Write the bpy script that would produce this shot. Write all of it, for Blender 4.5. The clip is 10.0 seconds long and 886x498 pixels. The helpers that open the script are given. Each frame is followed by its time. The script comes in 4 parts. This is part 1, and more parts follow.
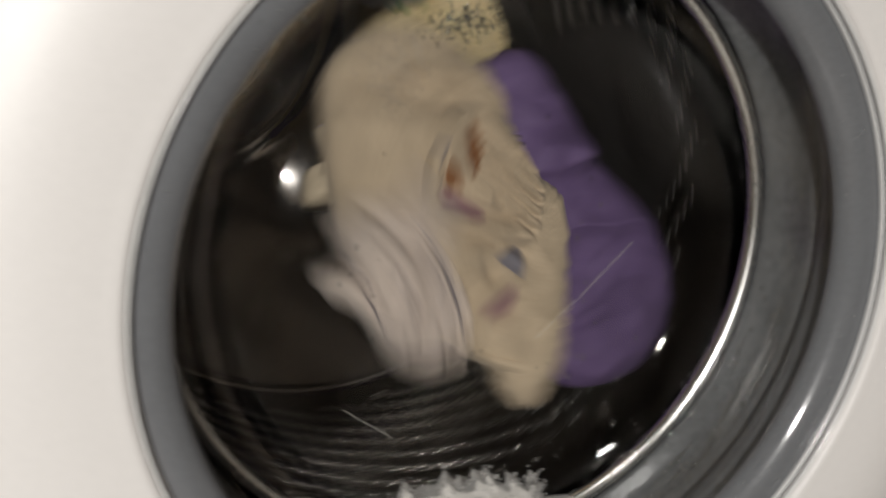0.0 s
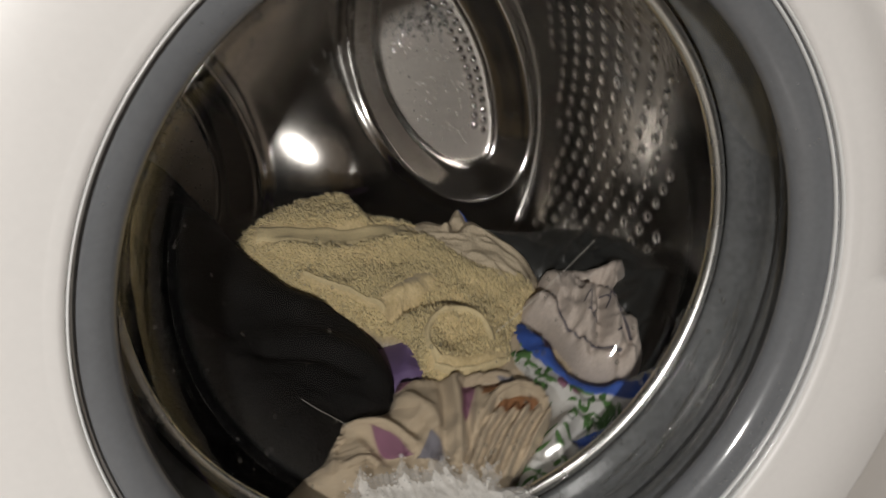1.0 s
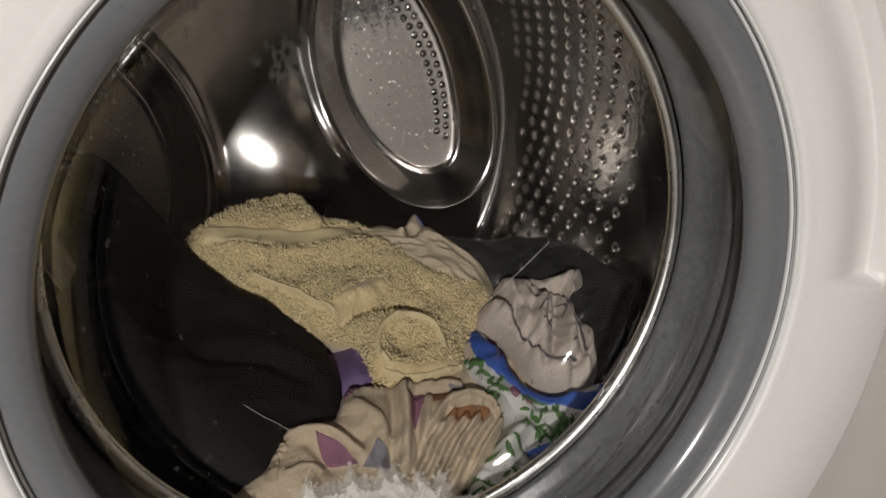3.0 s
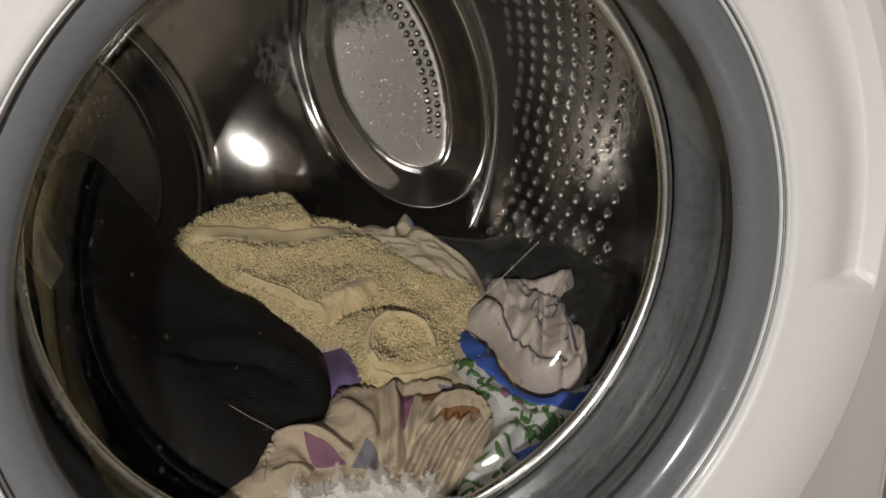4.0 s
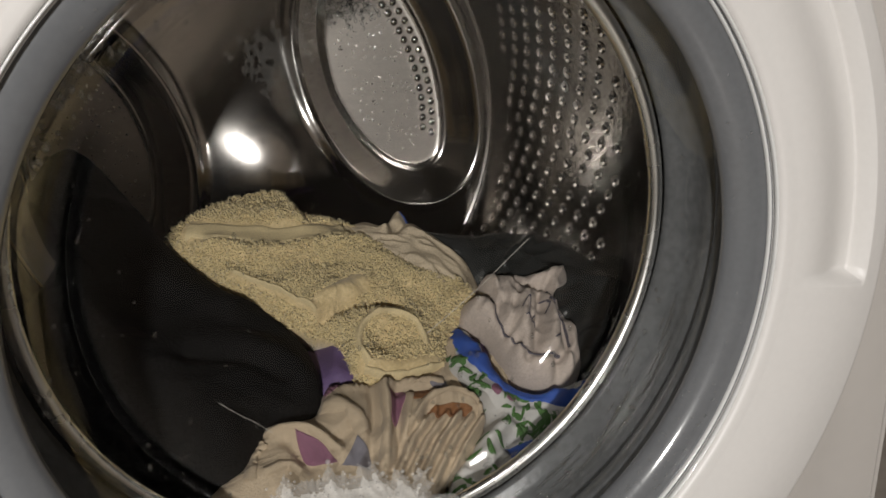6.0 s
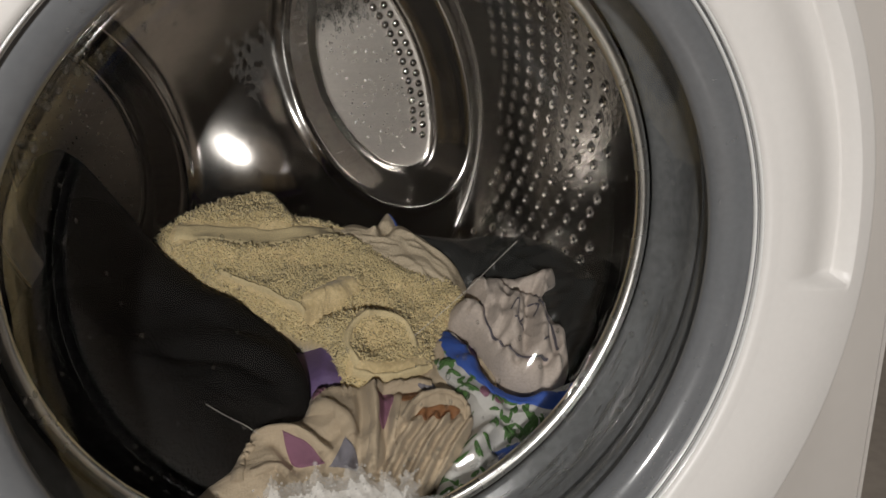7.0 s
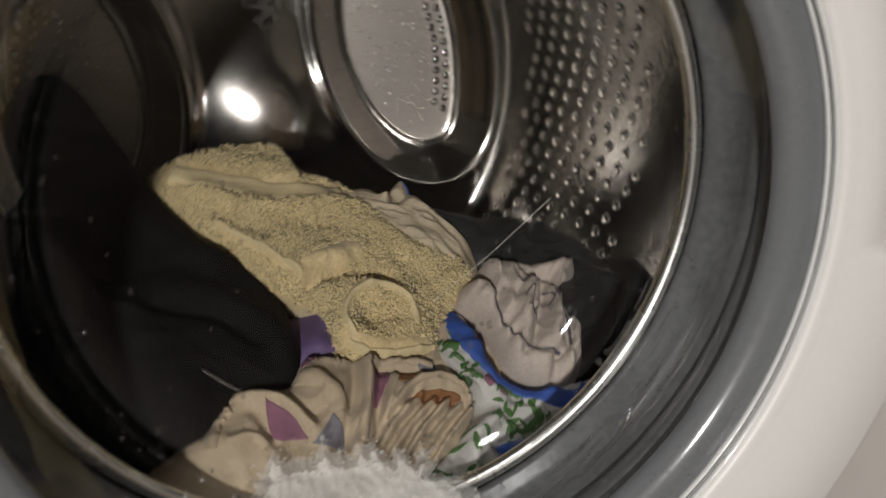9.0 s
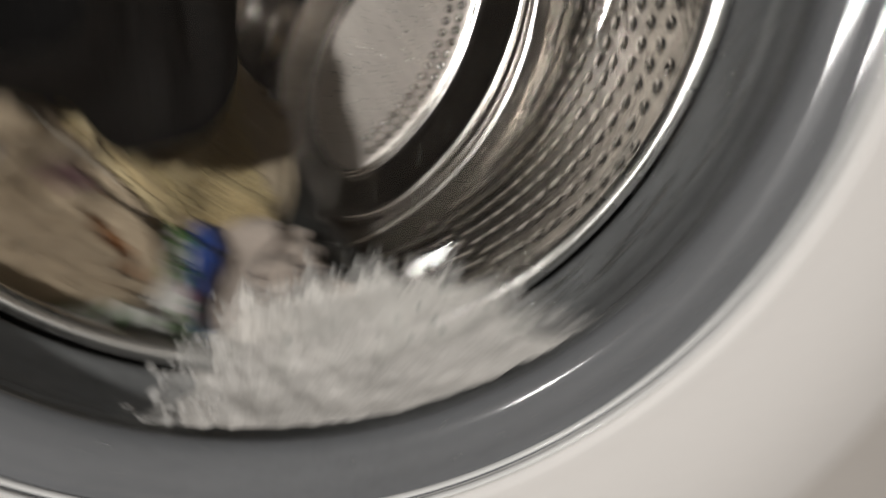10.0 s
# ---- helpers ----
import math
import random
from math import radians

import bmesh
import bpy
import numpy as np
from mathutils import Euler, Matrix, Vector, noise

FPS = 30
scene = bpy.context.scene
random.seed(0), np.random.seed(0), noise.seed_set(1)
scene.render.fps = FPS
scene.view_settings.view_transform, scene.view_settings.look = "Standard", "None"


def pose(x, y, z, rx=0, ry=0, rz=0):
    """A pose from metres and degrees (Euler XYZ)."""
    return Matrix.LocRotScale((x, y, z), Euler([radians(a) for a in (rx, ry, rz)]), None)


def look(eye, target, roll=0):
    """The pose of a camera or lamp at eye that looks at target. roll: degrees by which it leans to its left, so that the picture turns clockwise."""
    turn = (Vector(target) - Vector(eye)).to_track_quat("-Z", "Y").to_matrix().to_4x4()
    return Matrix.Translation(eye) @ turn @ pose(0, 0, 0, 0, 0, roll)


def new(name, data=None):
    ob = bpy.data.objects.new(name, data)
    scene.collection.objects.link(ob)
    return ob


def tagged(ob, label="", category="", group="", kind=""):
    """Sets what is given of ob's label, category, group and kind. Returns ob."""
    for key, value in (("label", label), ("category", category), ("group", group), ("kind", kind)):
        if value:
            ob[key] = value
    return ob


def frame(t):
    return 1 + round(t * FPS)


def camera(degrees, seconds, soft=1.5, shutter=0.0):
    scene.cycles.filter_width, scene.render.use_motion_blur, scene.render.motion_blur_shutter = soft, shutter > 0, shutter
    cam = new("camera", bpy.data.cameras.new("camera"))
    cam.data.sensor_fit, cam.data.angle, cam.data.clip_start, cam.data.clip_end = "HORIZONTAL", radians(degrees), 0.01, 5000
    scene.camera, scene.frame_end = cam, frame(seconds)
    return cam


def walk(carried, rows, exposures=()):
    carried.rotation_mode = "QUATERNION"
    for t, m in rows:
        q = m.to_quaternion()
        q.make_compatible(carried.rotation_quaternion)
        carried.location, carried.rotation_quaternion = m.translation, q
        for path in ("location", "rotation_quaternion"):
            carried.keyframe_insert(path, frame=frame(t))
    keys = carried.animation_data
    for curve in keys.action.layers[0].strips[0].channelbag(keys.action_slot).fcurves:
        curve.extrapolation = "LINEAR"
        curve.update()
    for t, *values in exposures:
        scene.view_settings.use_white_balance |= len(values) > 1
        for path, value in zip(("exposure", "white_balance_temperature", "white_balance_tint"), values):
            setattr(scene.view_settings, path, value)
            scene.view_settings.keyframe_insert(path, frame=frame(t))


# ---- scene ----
ZC = 0.45                 # height of the drum axis above the floor
LIP_R = 0.1528
DOOR_Z = ZC - 0.004       # the door sits a little lower than the drum axis
LIP_Y = 0.0747
DRUM_R = 0.2281
BACK_Y = 0.4156
TURNS = [(0.0, 55.0), (0.5, 12.8), (1.0, -1.3), (1.5, -7.8), (2.0, 2.9), (2.5, 0.0), (4.0, 0.0), (4.5, 0.0), (5.0, 0.0), (5.5, -0.1), (7.0, 0.0), (7.5, -1.3), (8.0, -2.0), (8.5, 2.6), (9.0, 5.3), (9.3, 14.5), (9.5, 18.6), (9.6, 24.5), (10.0, 48.6)]

cam = camera(54.16, 10.0, soft=1.6, shutter=1.3)
walk(cam, [
    (0.0, pose(-0.1610, -0.2827, 0.5663, 73.62, 2.25, -21.52)),
    (0.5, pose(-0.1346, -0.2959, 0.5649, 73.49, 1.00, -19.57)),
    (1.0, pose(-0.1367, -0.2955, 0.5747, 72.30, 0.99, -20.14)),
    (1.5, pose(-0.1375, -0.2868, 0.5725, 71.97, 1.11, -21.60)),
    (2.0, pose(-0.1244, -0.2953, 0.5720, 72.70, 0.38, -20.45)),
    (2.5, pose(-0.1216, -0.2919, 0.5682, 72.81, 0.60, -21.30)),
    (4.0, pose(-0.1152, -0.2889, 0.5663, 72.80, 0.16, -21.67)),
    (4.5, pose(-0.1139, -0.2902, 0.5653, 72.79, 0.20, -21.55)),
    (5.0, pose(-0.1131, -0.2878, 0.5644, 72.69, 0.34, -21.67)),
    (5.5, pose(-0.1118, -0.2886, 0.5653, 72.57, 0.50, -21.62)),
    (7.0, pose(-0.1083, -0.2923, 0.5659, 72.82, 0.01, -22.11)),
    (7.5, pose(-0.1101, -0.2721, 0.5498, 70.97, 0.78, -21.06)),
    (8.0, pose(-0.1006, -0.2534, 0.5463, 71.00, 0.66, -21.02)),
    (8.5, pose(-0.0980, -0.2577, 0.5490, 70.83, 0.17, -21.08)),
    (9.0, pose(-0.0966, -0.2537, 0.5446, 71.08, -0.90, -20.67)),
    (9.3, pose(-0.1024, -0.2982, 0.5406, 67.80, -1.47, -15.36)),
    (9.5, pose(-0.0772, -0.3042, 0.5025, 69.70, -2.78, -13.79)),
    (9.6, pose(-0.0399, -0.3036, 0.4991, 70.04, -2.51, -11.47)),
    (10.0, pose(-0.0243, -0.2041, 0.4072, 76.16, -3.56, -15.35)),
], exposures=[(0.0, 0.12), (0.6, 0.06), (1.0, 0.02), (2.0, 0.12), (10.0, 0.16)])

# ---- light ----
world = bpy.data.worlds.new("room_air")
scene.world = world
world.use_nodes = True
world.node_tree.nodes["Background"].inputs[0].default_value = (0.9, 0.93, 1.0, 1)
world.node_tree.nodes["Background"].inputs[1].default_value = 0.02

CEILING_AT = (-0.6, -0.9, 2.42)     # the room's ceiling lamp
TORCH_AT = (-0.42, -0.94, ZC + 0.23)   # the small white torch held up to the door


# ---- materials ----
def mat(name, base, rough=0.5, metal=0.0, vary=0.12, scale=40.0, fine=400.0, bump=0.15, depth=0.001, sheen=0.0, coat=0.0, spec=0.5, coat_rough=0.15, tint=None, stretch=(1, 1, 1), rvary=0.1):
    """A surface with a large and a fine variation of its colour and relief."""
    m = bpy.data.materials.new(name)
    m.use_nodes = True
    n, l = m.node_tree.nodes, m.node_tree.links
    b = n["Principled BSDF"]
    co = n.new("ShaderNodeTexCoord")
    mp = n.new("ShaderNodeMapping")
    mp.inputs["Scale"].default_value = stretch
    l.new(co.outputs["Object"], mp.inputs["Vector"])
    big, small = n.new("ShaderNodeTexNoise"), n.new("ShaderNodeTexNoise")
    for node, sc in ((big, scale), (small, fine)):
        node.inputs["Scale"].default_value = sc
        node.inputs["Detail"].default_value = 4.0
        l.new(mp.outputs["Vector"], node.inputs["Vector"])
    add = n.new("ShaderNodeMath")
    add.operation = "ADD"
    l.new(big.outputs["Fac"], add.inputs[0])
    l.new(small.outputs["Fac"], add.inputs[1])
    rng = n.new("ShaderNodeMapRange")
    rng.inputs["From Min"].default_value, rng.inputs["From Max"].default_value = 0.72, 1.4
    l.new(add.outputs[0], rng.inputs["Value"])
    mix = n.new("ShaderNodeMix")
    mix.data_type = "RGBA"
    second = tint or tuple(c * (1 - vary) for c in base)
    mix.inputs["A"].default_value = (*[min(1, c * (1 + vary * 0.5)) for c in base], 1)
    mix.inputs["B"].default_value = (*second, 1)
    l.new(rng.outputs["Result"], mix.inputs["Factor"])
    l.new(mix.outputs["Result"], b.inputs["Base Color"])
    rr = n.new("ShaderNodeMapRange")
    rr.inputs["To Min"].default_value, rr.inputs["To Max"].default_value = max(0.02, rough - rvary), min(1, rough + rvary)
    l.new(big.outputs["Fac"], rr.inputs["Value"])
    l.new(rr.outputs["Result"], b.inputs["Roughness"])
    b.inputs["Metallic"].default_value = metal
    b.inputs["Specular IOR Level"].default_value = spec
    b.inputs["Sheen Weight"].default_value = sheen
    b.inputs["Coat Weight"].default_value = coat
    b.inputs["Coat Roughness"].default_value = coat_rough
    if bump:
        bp = n.new("ShaderNodeBump")
        bp.inputs["Strength"].default_value = bump
        bp.inputs["Distance"].default_value = depth
        l.new(add.outputs[0], bp.inputs["Height"])
        l.new(bp.outputs["Normal"], b.inputs["Normal"])
    return m


def tuft_mat(name, light, dark):
    """Terry loops, each of its own shade."""
    m = mat(name, light, 0.9, vary=0.1, scale=60, fine=600, bump=0.0, sheen=0.3)
    n, l = m.node_tree.nodes, m.node_tree.links
    g, ramp = n.new("ShaderNodeNewGeometry"), n.new("ShaderNodeMix")
    ramp.data_type = "RGBA"
    ramp.inputs["A"].default_value, ramp.inputs["B"].default_value = (*light, 1), (*dark, 1)
    pw = n.new("ShaderNodeMath")
    pw.operation, pw.inputs[1].default_value = "POWER", 1.6
    l.new(g.outputs["Random Per Island"], pw.inputs[0])
    l.new(pw.outputs[0], ramp.inputs["Factor"])
    l.new(ramp.outputs["Result"], n["Principled BSDF"].inputs["Base Color"])
    return m


def glass_mat(name, tint, gloss=0.02, low=0.04):
    """A clear pane: light passes straight through, and the gloss rises towards grazing view."""
    m = bpy.data.materials.new(name)
    m.use_nodes = True
    n, l = m.node_tree.nodes, m.node_tree.links
    n.remove(n["Principled BSDF"])
    out = n["Material Output"]
    tr, gl, mx = n.new("ShaderNodeBsdfTransparent"), n.new("ShaderNodeBsdfGlossy"), n.new("ShaderNodeMixShader")
    tr.inputs["Color"].default_value = (*tint, 1)
    gl.inputs["Roughness"].default_value = gloss
    lw, pw, ma = n.new("ShaderNodeLayerWeight"), n.new("ShaderNodeMath"), n.new("ShaderNodeMath")
    lw.inputs["Blend"].default_value = 0.5
    pw.operation, ma.operation = "POWER", "MULTIPLY_ADD"
    pw.inputs[1].default_value = 5.0
    ma.inputs[1].default_value, ma.inputs[2].default_value = 1 - low, low
    l.new(lw.outputs["Facing"], pw.inputs[0])
    l.new(pw.outputs[0], ma.inputs[0])
    l.new(ma.outputs[0], mx.inputs[0])
    l.new(tr.outputs[0], mx.inputs[1])
    l.new(gl.outputs[0], mx.inputs[2])
    l.new(mx.outputs[0], out.inputs["Surface"])
    return m


WHITE = mat("white_enamel", (0.55, 0.52, 0.49), 0.35, vary=0.03, scale=6, fine=60, bump=0.03, depth=0.0005, coat=0.1)
PLASTIC = mat("white_plastic", (0.645, 0.625, 0.605), 0.42, vary=0.03, scale=9, fine=300, bump=0.04, depth=0.0004)
BEZEL = mat("grey_bezel", (0.130, 0.134, 0.141), 0.3, spec=0.12, coat=1.0, coat_rough=0.09, vary=0.1, scale=30, fine=330, bump=0.10, depth=0.0004, rvary=0.04)
RUBBER = mat("dark_rubber", (0.115, 0.117, 0.119), 0.24, vary=0.3, scale=40, fine=260, bump=0.25, depth=0.0006, rvary=0.08)
TRIM = mat("pale_trim", (0.66, 0.66, 0.65), 0.16, vary=0.06, scale=30, fine=200, bump=0.0, coat=0.6, coat_rough=0.05)
LIPSTEEL = mat("satin_lip_steel", (0.84, 0.83, 0.80), 0.27, 1.0, vary=0.12, scale=30, fine=300, bump=0.08, depth=0.0004)
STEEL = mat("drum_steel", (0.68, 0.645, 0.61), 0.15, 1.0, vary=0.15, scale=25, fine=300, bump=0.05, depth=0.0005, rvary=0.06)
# wet side wall: the plate's steel darkened, its dim reflections put into the colour
WALLSTEEL = mat("shaded_wet_steel", (0.235, 0.222, 0.205), 0.14, 1.0, vary=0.6, scale=38, fine=260, bump=0.3, depth=0.0008, rvary=0.1)
BRUSHED = mat("brushed_steel", (0.68, 0.63, 0.58), 0.5, 1.0, vary=0.15, scale=25, fine=300, bump=0.12, depth=0.0006, stretch=(1, 1, 6))
# drum steel lightened, so that hole edges and specks carry their glints as colour
COLLAR = mat("pale_glint_steel", (0.88, 0.86, 0.83), 0.24, 1.0, vary=0.2, scale=25, fine=300, bump=0.1, depth=0.0005)
HOLE = mat("hole_shade", (0.012, 0.012, 0.012), 0.6, bump=0)
GLASS = glass_mat("door_glass", (0.93, 0.935, 0.93), 0.025, 0.05)
WATER = glass_mat("water_film", (0.95, 0.96, 0.96), 0.01, 0.15)
TERRY = mat("beige_terry", (0.64, 0.505, 0.285), 0.9, vary=0.2, tint=(0.40, 0.295, 0.14), scale=70, fine=500, bump=0.4, depth=0.0015, sheen=0.3)
TUFT = tuft_mat("terry_loops", (0.68, 0.555, 0.30), (0.48, 0.375, 0.185))
HEM = mat("woven_beige", (0.62, 0.50, 0.285), 0.8, vary=0.2, scale=60, fine=900, bump=0.5, depth=0.001, sheen=0.1)
BLACK = mat("black_velour", (0.0050, 0.0046, 0.0045), 0.85, vary=0.6, scale=30, fine=420, bump=0.6, depth=0.002, sheen=0.0, spec=0.15)
CREAM = mat("cream_cotton", (0.45, 0.355, 0.245), 0.8, vary=0.25, scale=45, fine=900, bump=0.5, depth=0.0012, sheen=0.1)
GREYCLOTH = mat("greige_cotton", (0.51, 0.43, 0.37), 0.75, vary=0.25, scale=50, fine=700, bump=0.5, depth=0.0012, sheen=0.1)
SOCKCLOTH = mat("beige_jersey", (0.50, 0.41, 0.29), 0.8, vary=0.3, scale=50, fine=800, bump=0.5, depth=0.0012)
WHITECLOTH = mat("white_cotton", (0.47, 0.455, 0.43), 0.75, vary=0.15, scale=50, fine=700, bump=0.5, depth=0.001)
PURPLE = mat("purple_cotton", (0.12, 0.075, 0.175), 0.75, vary=0.3, scale=40, fine=600, bump=0.4, depth=0.001)
MAUVE = mat("mauve_print", (0.20, 0.085, 0.13), 0.8, vary=0.3, scale=60, fine=700, bump=0.3)
BLUE = mat("blue_band_print", (0.03, 0.085, 0.36), 0.7, vary=0.35, scale=60, fine=600, bump=0.4)
GREEN = mat("green_leaf_print", (0.06, 0.14, 0.035), 0.8, vary=0.5, scale=90, fine=700, bump=0.3)
ORANGE = mat("rust_lining", (0.20, 0.085, 0.03), 0.8, vary=0.3, scale=50, fine=700, bump=0.3)
GREYPRINT = mat("grey_print", (0.16, 0.15, 0.17), 0.8, vary=0.3, scale=60, fine=700, bump=0.3)
DARKSATIN = mat("charcoal_mesh", (0.030, 0.031, 0.030), 0.24, vary=0.4, scale=40, fine=500, bump=0.4, depth=0.001)
THREAD = mat("pale_thread", (0.45, 0.43, 0.38), 0.3, bump=0)
INK = mat("dark_ink", (0.10, 0.09, 0.11), 0.8, bump=0)
FOAM = mat("suds", (0.76, 0.73, 0.69), 0.5, vary=0.3, scale=60, fine=900, bump=0.3, depth=0.001)
FILM = mat("thin_suds", (0.72, 0.70, 0.67), 0.45, vary=0.4, scale=90, fine=900, bump=0.5, depth=0.001)
BUBBLE = mat("bubbles", (0.75, 0.73, 0.70), 0.2, vary=0.1, bump=0.0)
SMEAR = mat("soap_smear", (0.50, 0.48, 0.45), 0.5, vary=0.5, scale=120, fine=700, bump=0.4)
for suds_mat, solid in ((SMEAR, 0.07), (FOAM, 0.74), (FILM, 0.34), (BUBBLE, 0.2)):
    suds_mat.node_tree.nodes["Principled BSDF"].inputs["Alpha"].default_value = solid
WALLMAT = mat("wall_paint", (0.62, 0.57, 0.52), 0.8, vary=0.08, scale=3, fine=80, bump=0.1)
FLOORMAT = mat("floor_tile", (0.30, 0.27, 0.24), 0.4, vary=0.2, scale=4, fine=60, bump=0.1)
CEILMAT = mat("ceiling_paint", (0.75, 0.73, 0.70), 0.9, vary=0.05, scale=3, fine=80, bump=0.1)


# ---- mesh helpers ----
def part(name, bm, material, parent=None, label="", smooth=True):
    me = bpy.data.meshes.new(name)
    bm.to_mesh(me)
    bm.free()
    if smooth:
        for p in me.polygons:
            p.use_smooth = True
    for m in material if isinstance(material, (list, tuple)) else [material]:
        me.materials.append(m)
    ob = new(name, me)
    ob.parent = parent
    if label:
        tagged(ob, label)
    return ob


def revolve(profile, seg=160, shift=None, a0=0.0, a1=360.0):
    """A surface turned round the drum axis (y): profile of (radius, y)."""
    bm = bmesh.new()
    full = a1 - a0 >= 360
    count = seg if full else seg + 1
    rings = []
    for i in range(count):
        a = radians(a0 + (a1 - a0) * i / seg)
        ring = []
        for j, (r, y) in enumerate(profile):
            d = shift(r, a) if shift else 0.0
            ring.append(bm.verts.new((r * math.cos(a), y + d, r * math.sin(a))))
        rings.append(ring)
    for i in range(seg):
        p, q = rings[i], rings[(i + 1) % count]
        for j in range(len(profile) - 1):
            bm.faces.new((p[j], q[j], q[j + 1], p[j + 1]))
    bmesh.ops.remove_doubles(bm, verts=bm.verts, dist=1e-6)
    bmesh.ops.recalc_face_normals(bm, faces=bm.faces)
    return bm


def box(bm, x0, x1, y0, y1, z0, z1, bevel=0.0):
    got = bmesh.ops.create_cube(bm, size=1.0, matrix=Matrix.LocRotScale(((x0 + x1) / 2, (y0 + y1) / 2, (z0 + z1) / 2), None, (x1 - x0, y1 - y0, z1 - z0)))
    if bevel:
        edges = {e for w in got["verts"] for e in w.link_edges}
        bmesh.ops.bevel(bm, geom=list(edges), offset=bevel, segments=3, profile=0.5, affect="EDGES")
    return bm


def smoothstep(a, b, x):
    t = min(1, max(0, (x - a) / (b - a)))
    return t * t * (3 - 2 * t)


def spline(points, count):
    """A closed smooth outline through a few points."""
    out, n = [], len(points)
    for i in range(count):
        s = i * n / count
        k, t = int(s), s - int(s)
        p0, p1, p2, p3 = (Vector(points[(k + q) % n]) for q in (-1, 0, 1, 2))
        out.append(0.5 * (2 * p1 + (p2 - p0) * t + (2 * p0 - 5 * p1 + 4 * p2 - p3) * t * t + (3 * p1 - p0 - 3 * p2 + p3) * t ** 3))
    return out


# ---- room ----
def slab(name, x0, x1, y0, y1, z0, z1, material):
    return tagged(part(name, box(bmesh.new(), x0, x1, y0, y1, z0, z1), material, smooth=False), kind="structure")


def room():
    slab("floor", -1.7, 1.5, -2.0, 0.9, -0.1, 0.0, FLOORMAT)
    slab("ceiling", -1.7, 1.5, -2.0, 0.9, 2.5, 2.6, CEILMAT)
    slab("wall_north", -1.7, 1.5, 0.8, 0.9, 0.0, 2.5, WALLMAT)
    slab("wall_south", -1.7, 1.5, -2.0, -1.9, 0.0, 2.5, WALLMAT)
    slab("wall_west", -1.7, -1.6, -1.9, 0.8, 0.0, 2.5, WALLMAT)
    slab("wall_east", 1.4, 1.5, -1.9, 0.8, 0.0, 2.5, WALLMAT)
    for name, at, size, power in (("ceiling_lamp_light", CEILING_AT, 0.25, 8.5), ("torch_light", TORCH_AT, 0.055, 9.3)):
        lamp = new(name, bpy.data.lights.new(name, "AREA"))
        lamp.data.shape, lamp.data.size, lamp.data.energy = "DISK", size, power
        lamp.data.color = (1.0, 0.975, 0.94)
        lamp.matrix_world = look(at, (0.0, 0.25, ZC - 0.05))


# ---- washing machine ----
RECESS = (-4.2, 42.0)


def handle_shift(r, a):
    d = math.degrees(a)
    d = d - 360 if d > 180 else d
    inside = smoothstep(RECESS[0] - 0.4, RECESS[0] + 0.4, d) * (1 - smoothstep(RECESS[1] - 1, RECESS[1] + 1, d))
    band = smoothstep(0.174, 0.207, r) * (1 - smoothstep(0.2138, 0.2148, r))
    return 0.011 * inside * band * (0.35 + 0.65 * smoothstep(0.172, 0.2145, r))


